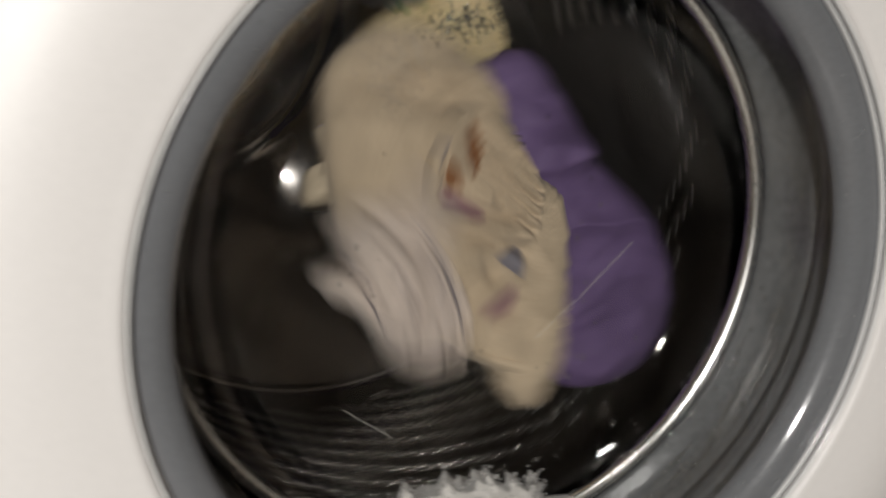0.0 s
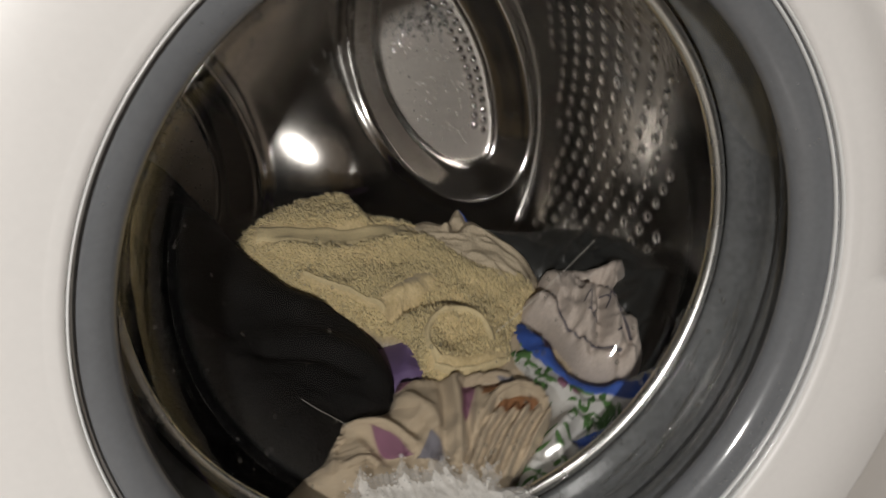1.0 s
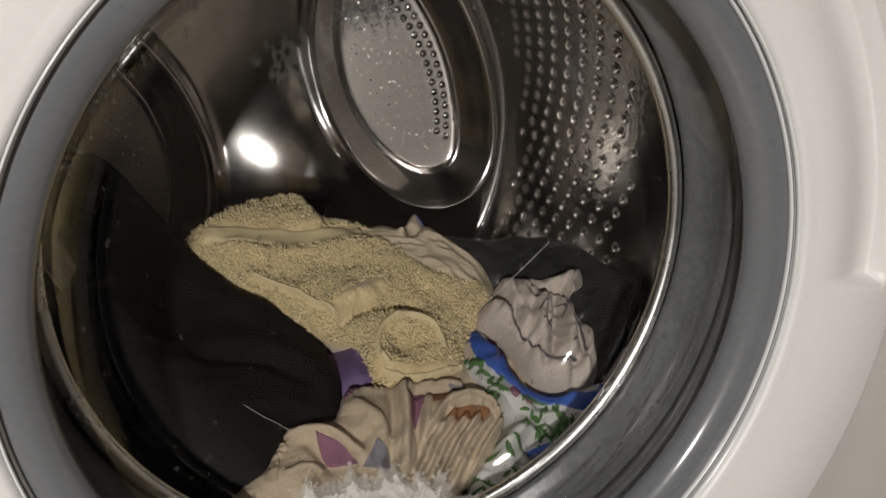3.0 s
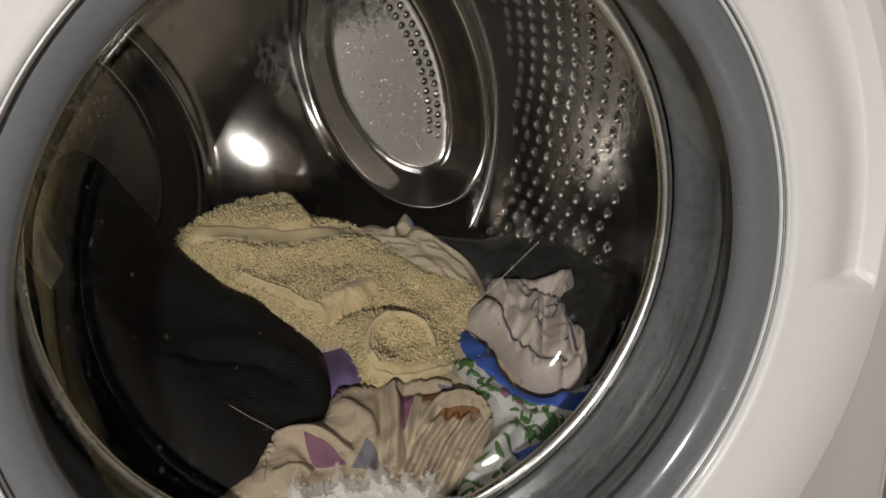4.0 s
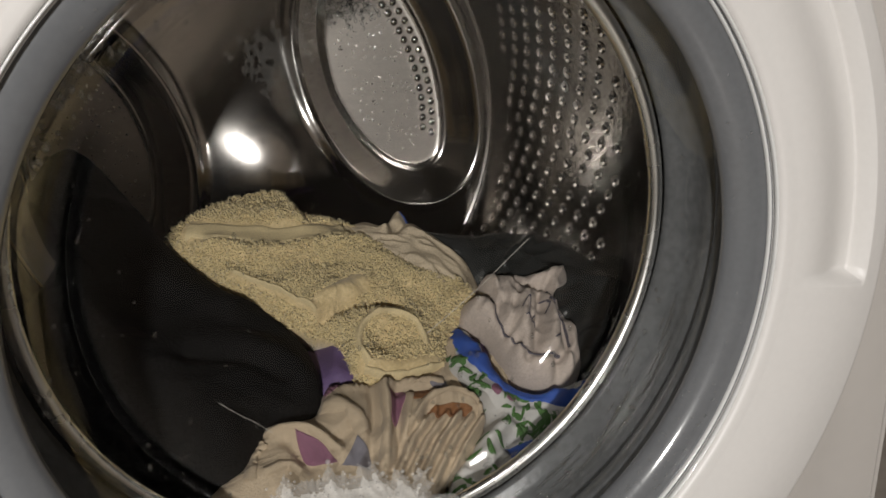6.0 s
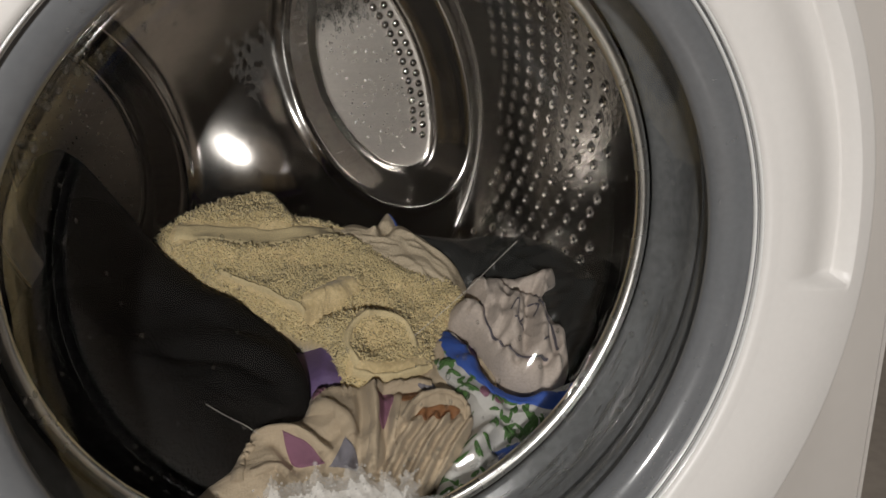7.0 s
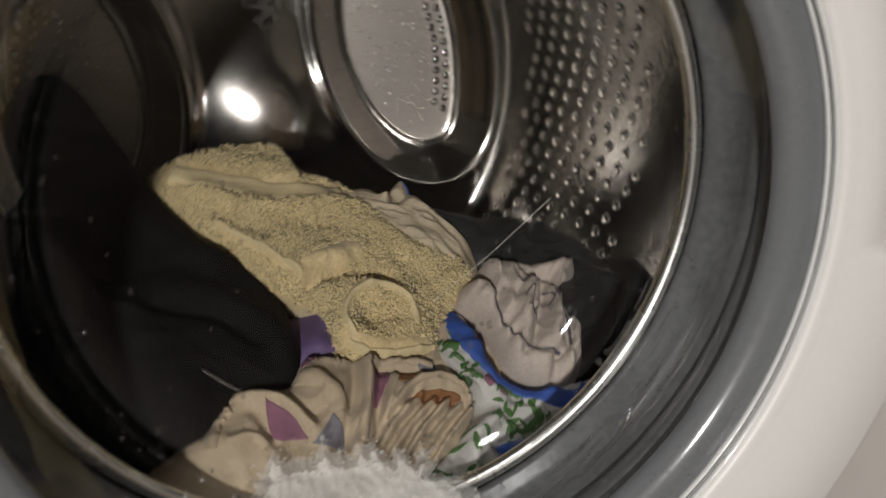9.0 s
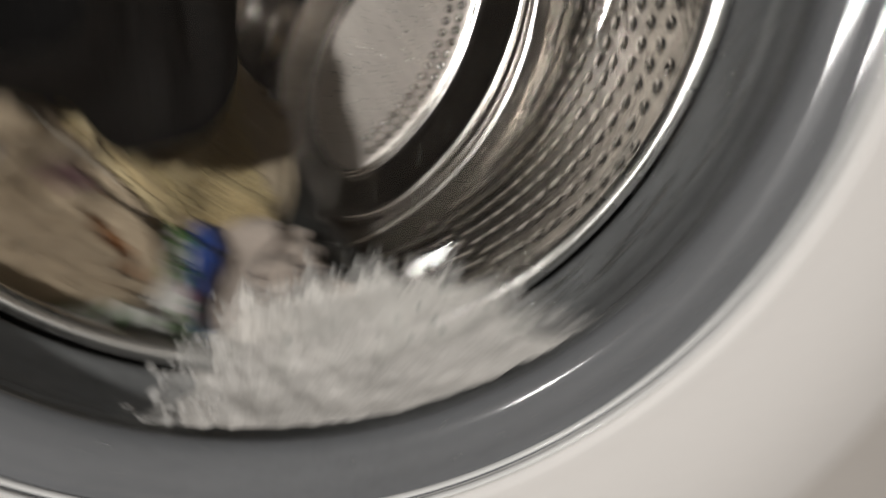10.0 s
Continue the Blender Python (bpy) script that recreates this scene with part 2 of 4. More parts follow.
def machine():
    ob = tagged(new("washing_machine"), "white front-loading washing machine with a round glass door", "washing machine")
    # cabinet
    bm = bmesh.new()
    seg, r0, y = 96, 0.20, 0.052
    inner, outer = [], []
    for i in range(seg):
        a = 2 * math.pi * i / seg
        c, s = math.cos(a), math.sin(a)
        inner.append(bm.verts.new((r0 * c, y, ZC + r0 * s)))
        k = 0.314 / max(abs(c), abs(s))
        outer.append(bm.verts.new((k * c, y, ZC + k * s)))
    for i in range(seg):
        bm.faces.new((inner[i], outer[i], outer[(i + 1) % seg], inner[(i + 1) % seg]))
    r = bmesh.ops.extrude_face_region(bm, geom=bm.faces[:])
    bmesh.ops.translate(bm, verts=[g for g in r["geom"] if isinstance(g, bmesh.types.BMVert)], vec=(0, 0.003, 0))
    bmesh.ops.recalc_face_normals(bm, faces=bm.faces)
    part("front_panel", bm, WHITE, ob, smooth=False)
    part("plinth", box(bmesh.new(), -0.314, 0.314, 0.054, 0.10, 0.0, ZC - 0.3, 0.002), WHITE, ob)
    part("control_panel", box(bmesh.new(), -0.314, 0.314, 0.050, 0.10, ZC + 0.3, 0.84, 0.004), WHITE, ob)
    part("top_panel", box(bmesh.new(), -0.316, 0.316, 0.046, 0.6, 0.842, 0.86, 0.004), WHITE, ob)
    part("side_panel", box(bmesh.new(), -0.318, -0.315, 0.052, 0.6, 0.0, 0.84), WHITE, ob, smooth=False)
    part("side_panel", box(bmesh.new(), 0.315, 0.318, 0.052, 0.6, 0.0, 0.84), WHITE, ob, smooth=False)
    part("back_panel", box(bmesh.new(), -0.314, 0.314, 0.597, 0.6, 0.0, 0.84), WHITE, ob, smooth=False)
    # door
    outer_profile = [(0.1655, 0.008), (0.1657, -0.0008), (0.1664, -0.0028), (0.1685, -0.0037), (0.172, -0.004)]
    outer_profile += [(0.172 + 0.001 * k, -0.004 - 0.004 * math.sin(k / 53 * math.pi * 0.85)) for k in range(1, 54)]
    outer_profile += [(0.2262, -0.0045), (0.2278, -0.002), (0.2282, 0.002), (0.2278, 0.014), (0.222, 0.030), (0.215, 0.044)]
    door = part("door", revolve(outer_profile, 480, handle_shift), PLASTIC, ob, "round white plastic door frame with a recessed grip")
    door.location = (0, 0, DOOR_Z)
    # two fine bright beads with a groove between them
    for r, y in ((0.1643, 0.0034), (0.1650, -0.0004)):
        ring = [(r + 0.0006 * math.cos(2 * math.pi * k / 10), y + 0.0013 * math.sin(2 * math.pi * k / 10)) for k in range(11)]
        part("trim_ring", revolve(ring, 240), TRIM, door, "thin bright trim ring")
    part("inner_bezel", revolve([(0.1656, 0.0030), (0.1646, 0.0016), (0.1642, 0.0052), (0.1630, 0.0050), (0.1600, 0.0052), (0.1572, 0.0057), (0.1545, 0.0073), (0.1522, 0.0092), (0.1506, 0.0113), (0.1496, 0.0138), (0.1490, 0.0165), (0.1497, 0.0178)], 280), BEZEL, door, "smoky grey glossy inner ring")
    glass = [(0.1492, 0.0172), (0.1484, 0.025), (0.1474, 0.036), (0.1458, 0.046), (0.1435, 0.056), (0.140, 0.066), (0.135, 0.075), (0.128, 0.083), (0.118, 0.090), (0.10, 0.095), (0.075, 0.099), (0.045, 0.1015), (0.02, 0.1025), (0.0, 0.103)]
    pane = part("glass_bowl", revolve(glass), GLASS, door, "clear glass bowl wet with droplets")
    pane.visible_shadow = False
    # gasket
    gas = [(0.2135, 0.051), (0.212, 0.018), (0.180, 0.018), (0.168, 0.021), (0.1585, 0.0225), (0.157, 0.028), (0.1605, 0.036), (0.162, 0.0385), (0.1645, 0.039), (0.1655, 0.041), (0.164, 0.044), (0.1660, 0.052), (0.1668, 0.058), (0.1660, 0.063), (0.1635, 0.068), (0.1603, 0.0712), (0.1588, 0.0738), (0.1592, 0.0765), (0.164, 0.0775)]
    g = part("door_gasket", revolve(gas), RUBBER, ob, "dark grey folded rubber door seal")
    g.location = (0, 0, ZC)
    return ob


# half outline of a pressed pocket: distance from the axis, distance to the side
POCKET = [(0.079, 0.0), (0.082, 0.025), (0.088, 0.046), (0.101, 0.070), (0.116, 0.084), (0.131, 0.088), (0.143, 0.081), (0.153, 0.062), (0.161, 0.028), (0.163, 0.0)]
POCKETS = (20, 188)


def pocket_gap(x, z):
    """Signed distance to the nearest pocket's floor, below zero inside it."""
    best = np.full(x.shape, 9.0)
    line = np.array([tuple(p) for p in spline(POCKET + [(u, -v) for u, v in POCKET[-2:0:-1]], 90)])
    for c in POCKETS:
        ca, sa = math.cos(radians(c)), math.sin(radians(c))
        u, v = x * ca + z * sa, -x * sa + z * ca
        near, inside = np.full(x.shape, 9.0), np.zeros(x.shape, bool)
        for (u0, v0), (u1, v1) in zip(line, np.roll(line, -1, 0)):
            du, dv = u1 - u0, v1 - v0
            t = np.clip(((u - u0) * du + (v - v0) * dv) / (du * du + dv * dv), 0, 1)
            near = np.minimum(near, np.hypot(u - u0 - t * du, v - v0 - t * dv))
            if v0 != v1:
                inside ^= ((v0 > v) != (v1 > v)) & (u < du * (v - v0) / dv + u0)
        best = np.minimum(best, np.where(inside, -near, near))
    return best


def plate_height(x, z):
    """Relief of the pressed back plate: domed hub, bowl-sided pockets with a raised rim, stepped edge."""
    x, z = np.asarray(x, float), np.asarray(z, float)
    r, d = np.hypot(x, z), pocket_gap(x, z)

    def ease(a, b, v):
        t = np.clip((v - a) / (b - a), 0, 1)
        return t * t * (3 - 2 * t)
    land = 0.022 + 0.030 * np.exp(-(np.hypot(x - 0.018, z + 0.030) / 0.075) ** 2)
    s = ease(0.0, 0.030, d)
    h = 0.003 * (1 - s) + land * s + 0.0045 * np.exp(-((d - 0.031) / 0.0065) ** 2) + 0.0012 * np.exp(-((d - 0.002) / 0.002) ** 2)
    edge = 1 - ease(0.200, 0.214, r)
    return h * edge + 0.0016 * np.exp(-((r - 0.2165) / 0.0012) ** 2) + 0.0016 * np.exp(-((r - 0.2205) / 0.0012) ** 2)


def drum(ob):
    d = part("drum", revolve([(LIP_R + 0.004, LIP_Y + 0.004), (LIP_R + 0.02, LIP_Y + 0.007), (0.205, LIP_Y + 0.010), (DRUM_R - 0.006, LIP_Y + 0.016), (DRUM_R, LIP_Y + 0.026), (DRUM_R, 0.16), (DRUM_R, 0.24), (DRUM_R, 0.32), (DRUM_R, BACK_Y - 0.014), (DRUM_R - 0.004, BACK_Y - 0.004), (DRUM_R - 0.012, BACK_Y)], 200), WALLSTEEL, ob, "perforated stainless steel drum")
    d.location = (0, 0, ZC)
    lip = []
    for k in range(13):
        a = 2 * math.pi * k / 12
        lip.append((LIP_R + 0.0036 * math.cos(a), LIP_Y + 0.0042 * math.sin(a)))
    part("rolled_lip", revolve(lip, 200), LIPSTEEL, d, "bright rolled front lip")
    nr, na = 230, 560
    rr = np.linspace(0.0004, DRUM_R - 0.004, nr + 1)[:, None]
    aa = np.linspace(0, 2 * math.pi, na, endpoint=False)[None, :]
    px, pz = rr * np.cos(aa), rr * np.sin(aa)
    py = BACK_Y - plate_height(px, pz)
    verts = np.stack([px, py, pz], -1).reshape(-1, 3).tolist()
    faces = [(i * na + k, i * na + (k + 1) % na, (i + 1) * na + (k + 1) % na, (i + 1) * na + k) for i in range(nr) for k in range(na)]
    faces.append(tuple(range(na - 1, -1, -1)))
    me = bpy.data.meshes.new("back_plate")
    me.from_pydata(verts, [], faces)
    me.materials.append(STEEL)
    me.materials.append(BRUSHED)
    # floors of the pockets are brushed
    gap = pocket_gap(px, pz)
    me.polygons.foreach_set("material_index", (gap[:-1] < 0).astype(int).reshape(-1).tolist() + [0])
    me.polygons.foreach_set("use_smooth", [True] * len(faces))
    me.update()
    plate = new("back_plate", me)
    plate.parent = d
    tagged(plate, "pressed steel back plate with two deep pockets")
    # double row of beads along the outer edge of each pocket, and fine specks on its floor, pale to stand for glints
    verts, faces = [], []
    bead = bmesh.new()
    bmesh.ops.create_icosphere(bead, subdivisions=2, radius=0.0036)
    bv, bf = [w.co.copy() for w in bead.verts], [[w.index for w in fc.verts] for fc in bead.faces]
    bead.free()
    dots, marks = random.Random(31), []
    for ang in POCKETS:
        for row in range(2):
            for k in range(16):
                a, r = radians(ang - 24.5 + 3.25 * k + 1.6 * row), 0.1585 - 0.0085 * row
                x, z = r * math.cos(a), r * math.sin(a)
                n0 = len(verts)
                h = float(plate_height(x, z))
                verts += [(x + w.x, BACK_Y - h + w.y * 0.85, z + w.z) for w in bv]
                faces += [[n0 + i for i in fc] for fc in bf]
        specks_from = len(faces)
        for k in range(230):
            a, r = radians(ang + dots.uniform(-32, 32)), dots.uniform(0.085, 0.146)
            x, z = r * math.cos(a), r * math.sin(a)
            if float(pocket_gap(np.array(x), np.array(z))) > -0.005:
                continue
            n0, h, q = len(verts), float(plate_height(x, z)), dots.uniform(0.14, 0.3)
            verts += [(x + w.x * q, BACK_Y - h + w.y * 0.16, z + w.z * q) for w in bv]
            faces += [[n0 + i for i in fc] for fc in bf]
        marks += [0] * (specks_from - len(marks)) + [1] * (len(faces) - specks_from)
    me = bpy.data.meshes.new("pocket_beads")
    me.from_pydata(verts, [], faces)
    me.polygons.foreach_set("use_smooth", [True] * len(faces))
    me.materials.append(STEEL)
    me.materials.append(COLLAR)
    me.polygons.foreach_set("material_index", marks)
    b = new("pocket_beads", me)
    b.parent = d
    tagged(b, "double row of round steel beads", kind="stuff")
    # wall perforations: each a punched cup with a raised edge round a disc coloured black for the hole's shade
    verts, faces, mi = [], [], []
    rows, per = 9, 122
    for j in range(rows):
        for k in range(per):
            y = 0.226 + (j + (-k * 0.25) % 1.0) * 0.0225
            if y > 0.402:
                continue
            a = 2 * math.pi * k / per
            er, et = Vector((math.cos(a), 0, math.sin(a))), Vector((-math.sin(a), 0, math.cos(a)))
            n0, m = len(verts), 10
            for ring, (rad, up) in enumerate(((0.0050, -0.0002), (0.0038, 0.0013), (0.0033, 0.0014), (0.0014, 0.0001))):
                for q in range(m):
                    b = 2 * math.pi * q / m
                    v = er * (DRUM_R - up) + et * (rad * math.cos(b)) + Vector((0, y + rad * math.sin(b), 0))
                    verts.append(tuple(v))
            for ring in range(3):
                for q in range(m):
                    s = (q + 1) % m
                    faces.append((n0 + ring * m + q, n0 + ring * m + s, n0 + (ring + 1) * m + s, n0 + (ring + 1) * m + q))
                    mi.append(0)
            faces.append(tuple(n0 + 3 * m + q for q in range(m)))
            mi.append(1)
    me = bpy.data.meshes.new("wall_perforations")
    me.from_pydata(verts, [], faces)
    me.polygons.foreach_set("use_smooth", [True] * len(faces))
    me.polygons.foreach_set("material_index", mi)
    me.materials.append(COLLAR)
    me.materials.append(HOLE)
    me.update()
    p = new("wall_perforations", me)
    p.parent = d
    tagged(p, "staggered rows of raised drain holes in steel", kind="stuff")
    return d


# ---- laundry ----
TILT = radians(33)
BASE = Vector((0, 0.2, ZC - 0.088))
EU, EV, EN = Vector((1, 0, 0)), Vector((0, math.cos(TILT), math.sin(TILT))), Vector((0, -math.sin(TILT), math.cos(TILT)))


class Cloth:
    """A soft heap of cloth over an outline on the slope of the pile: rounded edge, long folds and small creases."""

    def __init__(self, outline, centre, lift, thick, fold=0.004, wave=60.0, angle=0.0, crease=0.002, seed=1, edge=3.0, slope=(0.0, 0.0), ragged=0.0, ridges=()):
        self.ridges = [([Vector(q) for q in pts], w, h) for pts, w, h in ridges]
        self.line = spline(outline, 200)
        self.c = Vector(centre)
        self.lift, self.thick, self.fold, self.wave, self.angle, self.crease, self.seed, self.edge, self.slope = lift, thick, fold, wave, radians(angle), crease, seed, edge, slope
        if ragged:
            for i, p in enumerate(self.line):
                d = (p - self.c).normalized()
                self.line[i] = p + d * ragged * (noise.noise((i * 0.9, seed, 0)) + 0.5 * noise.noise((i * 2.3, seed, 5)))

    def relief(self, u, v):
        ca, sa = math.cos(self.angle), math.sin(self.angle)
        a, b = u * ca + v * sa, -u * sa + v * ca
        s = self.seed * 7.3
        warp = 0.02 * noise.noise((u * 18, v * 18, s))
        ridge = 1 - 2 * abs(noise.noise(((b + warp) * self.wave, a * self.wave * 0.22, s + 3)))
        small = 1 - 2 * abs(noise.noise(((b + warp) * self.wave * 2.6, a * self.wave * 1.1, s + 9)))
        tiny = 1 - 2 * abs(noise.noise(((b + warp) * self.wave * 1.7 + 3, (a - warp) * self.wave * 1.5, s + 15)))
        placed = 0.0
        p = Vector((u, v))
        for pts, w, h in self.ridges:
            best = 9.0
            for q0, q1 in zip(pts, pts[1:]):
                d = q1 - q0
                t = min(1, max(0, (p - q0).dot(d) / d.length_squared))
                best = min(best, (p - q0 - d * t).length)
            if best < 3 * w:
                placed += h * math.exp(-(best / w) ** 2)
        return placed + self.fold * ridge + self.crease * (small + 0.8 * tiny) + self.slope[0] * (u - self.c.x) + self.slope[1] * (v - self.c.y)

    def height(self, u, v, s=0.0):
        dome = (1 - min(1, s) ** self.edge) ** 0.5
        return self.lift + self.thick * dome + self.relief(u, v) * (0.25 + 0.75 * dome)

    def param(self, u, v):
        """How far out (0 centre, 1 edge) a point lies."""
        d = Vector((u, v)) - self.c
        a, best = math.atan2(d.y, d.x), None
        for p in self.line:
            q = p - self.c
            k = abs((math.atan2(q.y, q.x) - a + math.pi) % (2 * math.pi) - math.pi)
            if best is None or k < best[0]:
                best = (k, q.length)
        return min(1, d.length / best[1])

    def mesh(self, rings=40, fuzz=0.0):
        bm = bmesh.new()
        rows = []
        for i in range(rings + 1):
            s = (i / rings) ** 0.8
            row = []
            for p in self.line:
                q = self.c + (p - self.c) * s
                h = self.height(q.x, q.y, s)
                if fuzz:
                    h += fuzz * noise.noise((q.x * 260, q.y * 260, 2)) + fuzz * 0.7 * noise.noise((q.x * 520, q.y * 520, 7))
                row.append(bm.verts.new((q.x, q.y, h)))
            rows.append(row)
        low = []
        for p in self.line:
            q = self.c + (p - self.c) * 0.93
            low.append(bm.verts.new((q.x, q.y, self.lift - 0.02)))
        rows.append(low)
        n = len(self.line)
        for i in range(len(rows) - 1):
            for k in range(n):
                j = (k + 1) % n
                bm.faces.new((rows[i][k], rows[i + 1][k], rows[i + 1][j], rows[i][j]))
        bm.faces.new(low)
        bmesh.ops.remove_doubles(bm, verts=rows[0], dist=1e-5)
        bmesh.ops.recalc_face_normals(bm, faces=bm.faces)
        return bm

    def patch(self, outline, up=0.0008, rings=10):
        """A thin printed or sewn-on piece that lies on this cloth."""
        line = spline(outline, 48)
        c = sum(line, Vector((0, 0))) / len(line)
        bm = bmesh.new()
        rows = []
        for i in range(rings + 1):
            s = i / rings
            row = []
            for p in line:
                q = c + (p - c) * s
                row.append(bm.verts.new((q.x, q.y, self.height(q.x, q.y, self.param(q.x, q.y)) + up * (1 if i < rings else -1.5))))
            rows.append(row)
        n = len(line)
        for i in range(rings):
            for k in range(n):
                j = (k + 1) % n
                bm.faces.new((rows[i][k], rows[i + 1][k], rows[i + 1][j], rows[i][j]))
        bmesh.ops.remove_doubles(bm, verts=rows[0], dist=1e-5)
        bmesh.ops.recalc_face_normals(bm, faces=bm.faces)
        return bm

    def strip(self, points, width, up=0.001, round_up=0.002, steps=40):
        """A band that follows a few points over this cloth."""
        bm = bmesh.new()
        pts = []
        for i in range(steps + 1):
            s = i / steps * (len(points) - 1)
            k = min(int(s), len(points) - 2)
            t = s - k
            p = [Vector(points[max(0, min(len(points) - 1, k + q))]) for q in (-1, 0, 1, 2)]
            pts.append(0.5 * (2 * p[1] + (p[2] - p[0]) * t + (2 * p[0] - 5 * p[1] + 4 * p[2] - p[3]) * t * t + (3 * p[1] - p[0] - 3 * p[2] + p[3]) * t ** 3))
        rows = []
        for i, q in enumerate(pts):
            d = (pts[min(steps, i + 1)] - pts[max(0, i - 1)]).normalized()
            nrm = Vector((-d.y, d.x))
            w = width * (0.8 + 0.35 * noise.noise((i * 0.13, self.seed, 1)))
            row = []
            for k in range(9):
                x = -1 + k / 4
                e = q + nrm * w * 0.5 * x
                row.append(bm.verts.new((e.x, e.y, self.height(e.x, e.y, self.param(e.x, e.y)) + up + round_up * (1 - abs(x) ** 1.4) - (0.003 if k in (0, 8) else 0))))
            rows.append(row)
        for i in range(steps):
            for k in range(8):
                bm.faces.new((rows[i][k], rows[i][k + 1], rows[i + 1][k + 1], rows[i + 1][k]))
        bmesh.ops.recalc_face_normals(bm, faces=bm.faces)
        return bm


PILE = Matrix.Translation(BASE) @ Matrix((EU, EV, EN)).transposed().to_4x4()


def garment(name, bm, material, label, category="clothing"):
    ob = tagged(part(name, bm, material), label, category)
    ob.matrix_basis = PILE
    return ob


def tufts(cloth, count, seed, inside=0.995, long=0.0042):
    """Loops of terry pile: small bent wedges standing on the cloth."""
    rnd = random.Random(seed)
    verts, faces = [], []
    n = len(cloth.line)
    for i in range(count):
        p = cloth.line[rnd.randrange(n)]
        s = rnd.random() ** 0.5 * inside
        q = cloth.c + (p - cloth.c) * s
        # smooth woven hem and seams stay free of loops
        if any(abs(cloth_gap(q, hem)) < w for hem, w in cloth.bare):
            continue
        h = cloth.height(q.x, q.y, s) - 0.0006
        a, w = rnd.uniform(0, 6.28), rnd.uniform(0.0004, 0.0009)
        lean = Vector((rnd.gauss(0, 0.8), rnd.gauss(-0.25, 0.8), 1)).normalized() * long * rnd.uniform(0.6, 1.3)
        b = Vector((q.x, q.y, h))
        x, y = Vector((math.cos(a), math.sin(a), 0)) * w, Vector((-math.sin(a), math.cos(a), 0)) * w * 0.7
        n0 = len(verts)
        mid = b + lean * 0.65
        tip = b + lean + Vector((rnd.gauss(0, 0.0008), rnd.gauss(0, 0.0008), -0.0006))
        verts += [tuple(b + x), tuple(b + y), tuple(b - x), tuple(b - y), tuple(mid + x), tuple(mid + y), tuple(mid - x), tuple(mid - y), tuple(tip)]
        for k in range(4):
            m = (k + 1) % 4
            faces += [(n0 + k, n0 + m, n0 + 4 + m, n0 + 4 + k), (n0 + 4 + k, n0 + 4 + m, n0 + 8)]
    me = bpy.data.meshes.new("terry_pile")
    me.from_pydata(verts, [], faces)
    me.polygons.foreach_set("use_smooth", [True] * len(faces))
    me.update()
    return me


def cloth_gap(q, pts):
    best = 9.0
    for q0, q1 in zip(pts, pts[1:]):
        d = Vector(q1) - Vector(q0)
        t = min(1, max(0, (q - Vector(q0)).dot(d) / d.length_squared))
        best = min(best, (q - Vector(q0) - d * t).length)
    return best


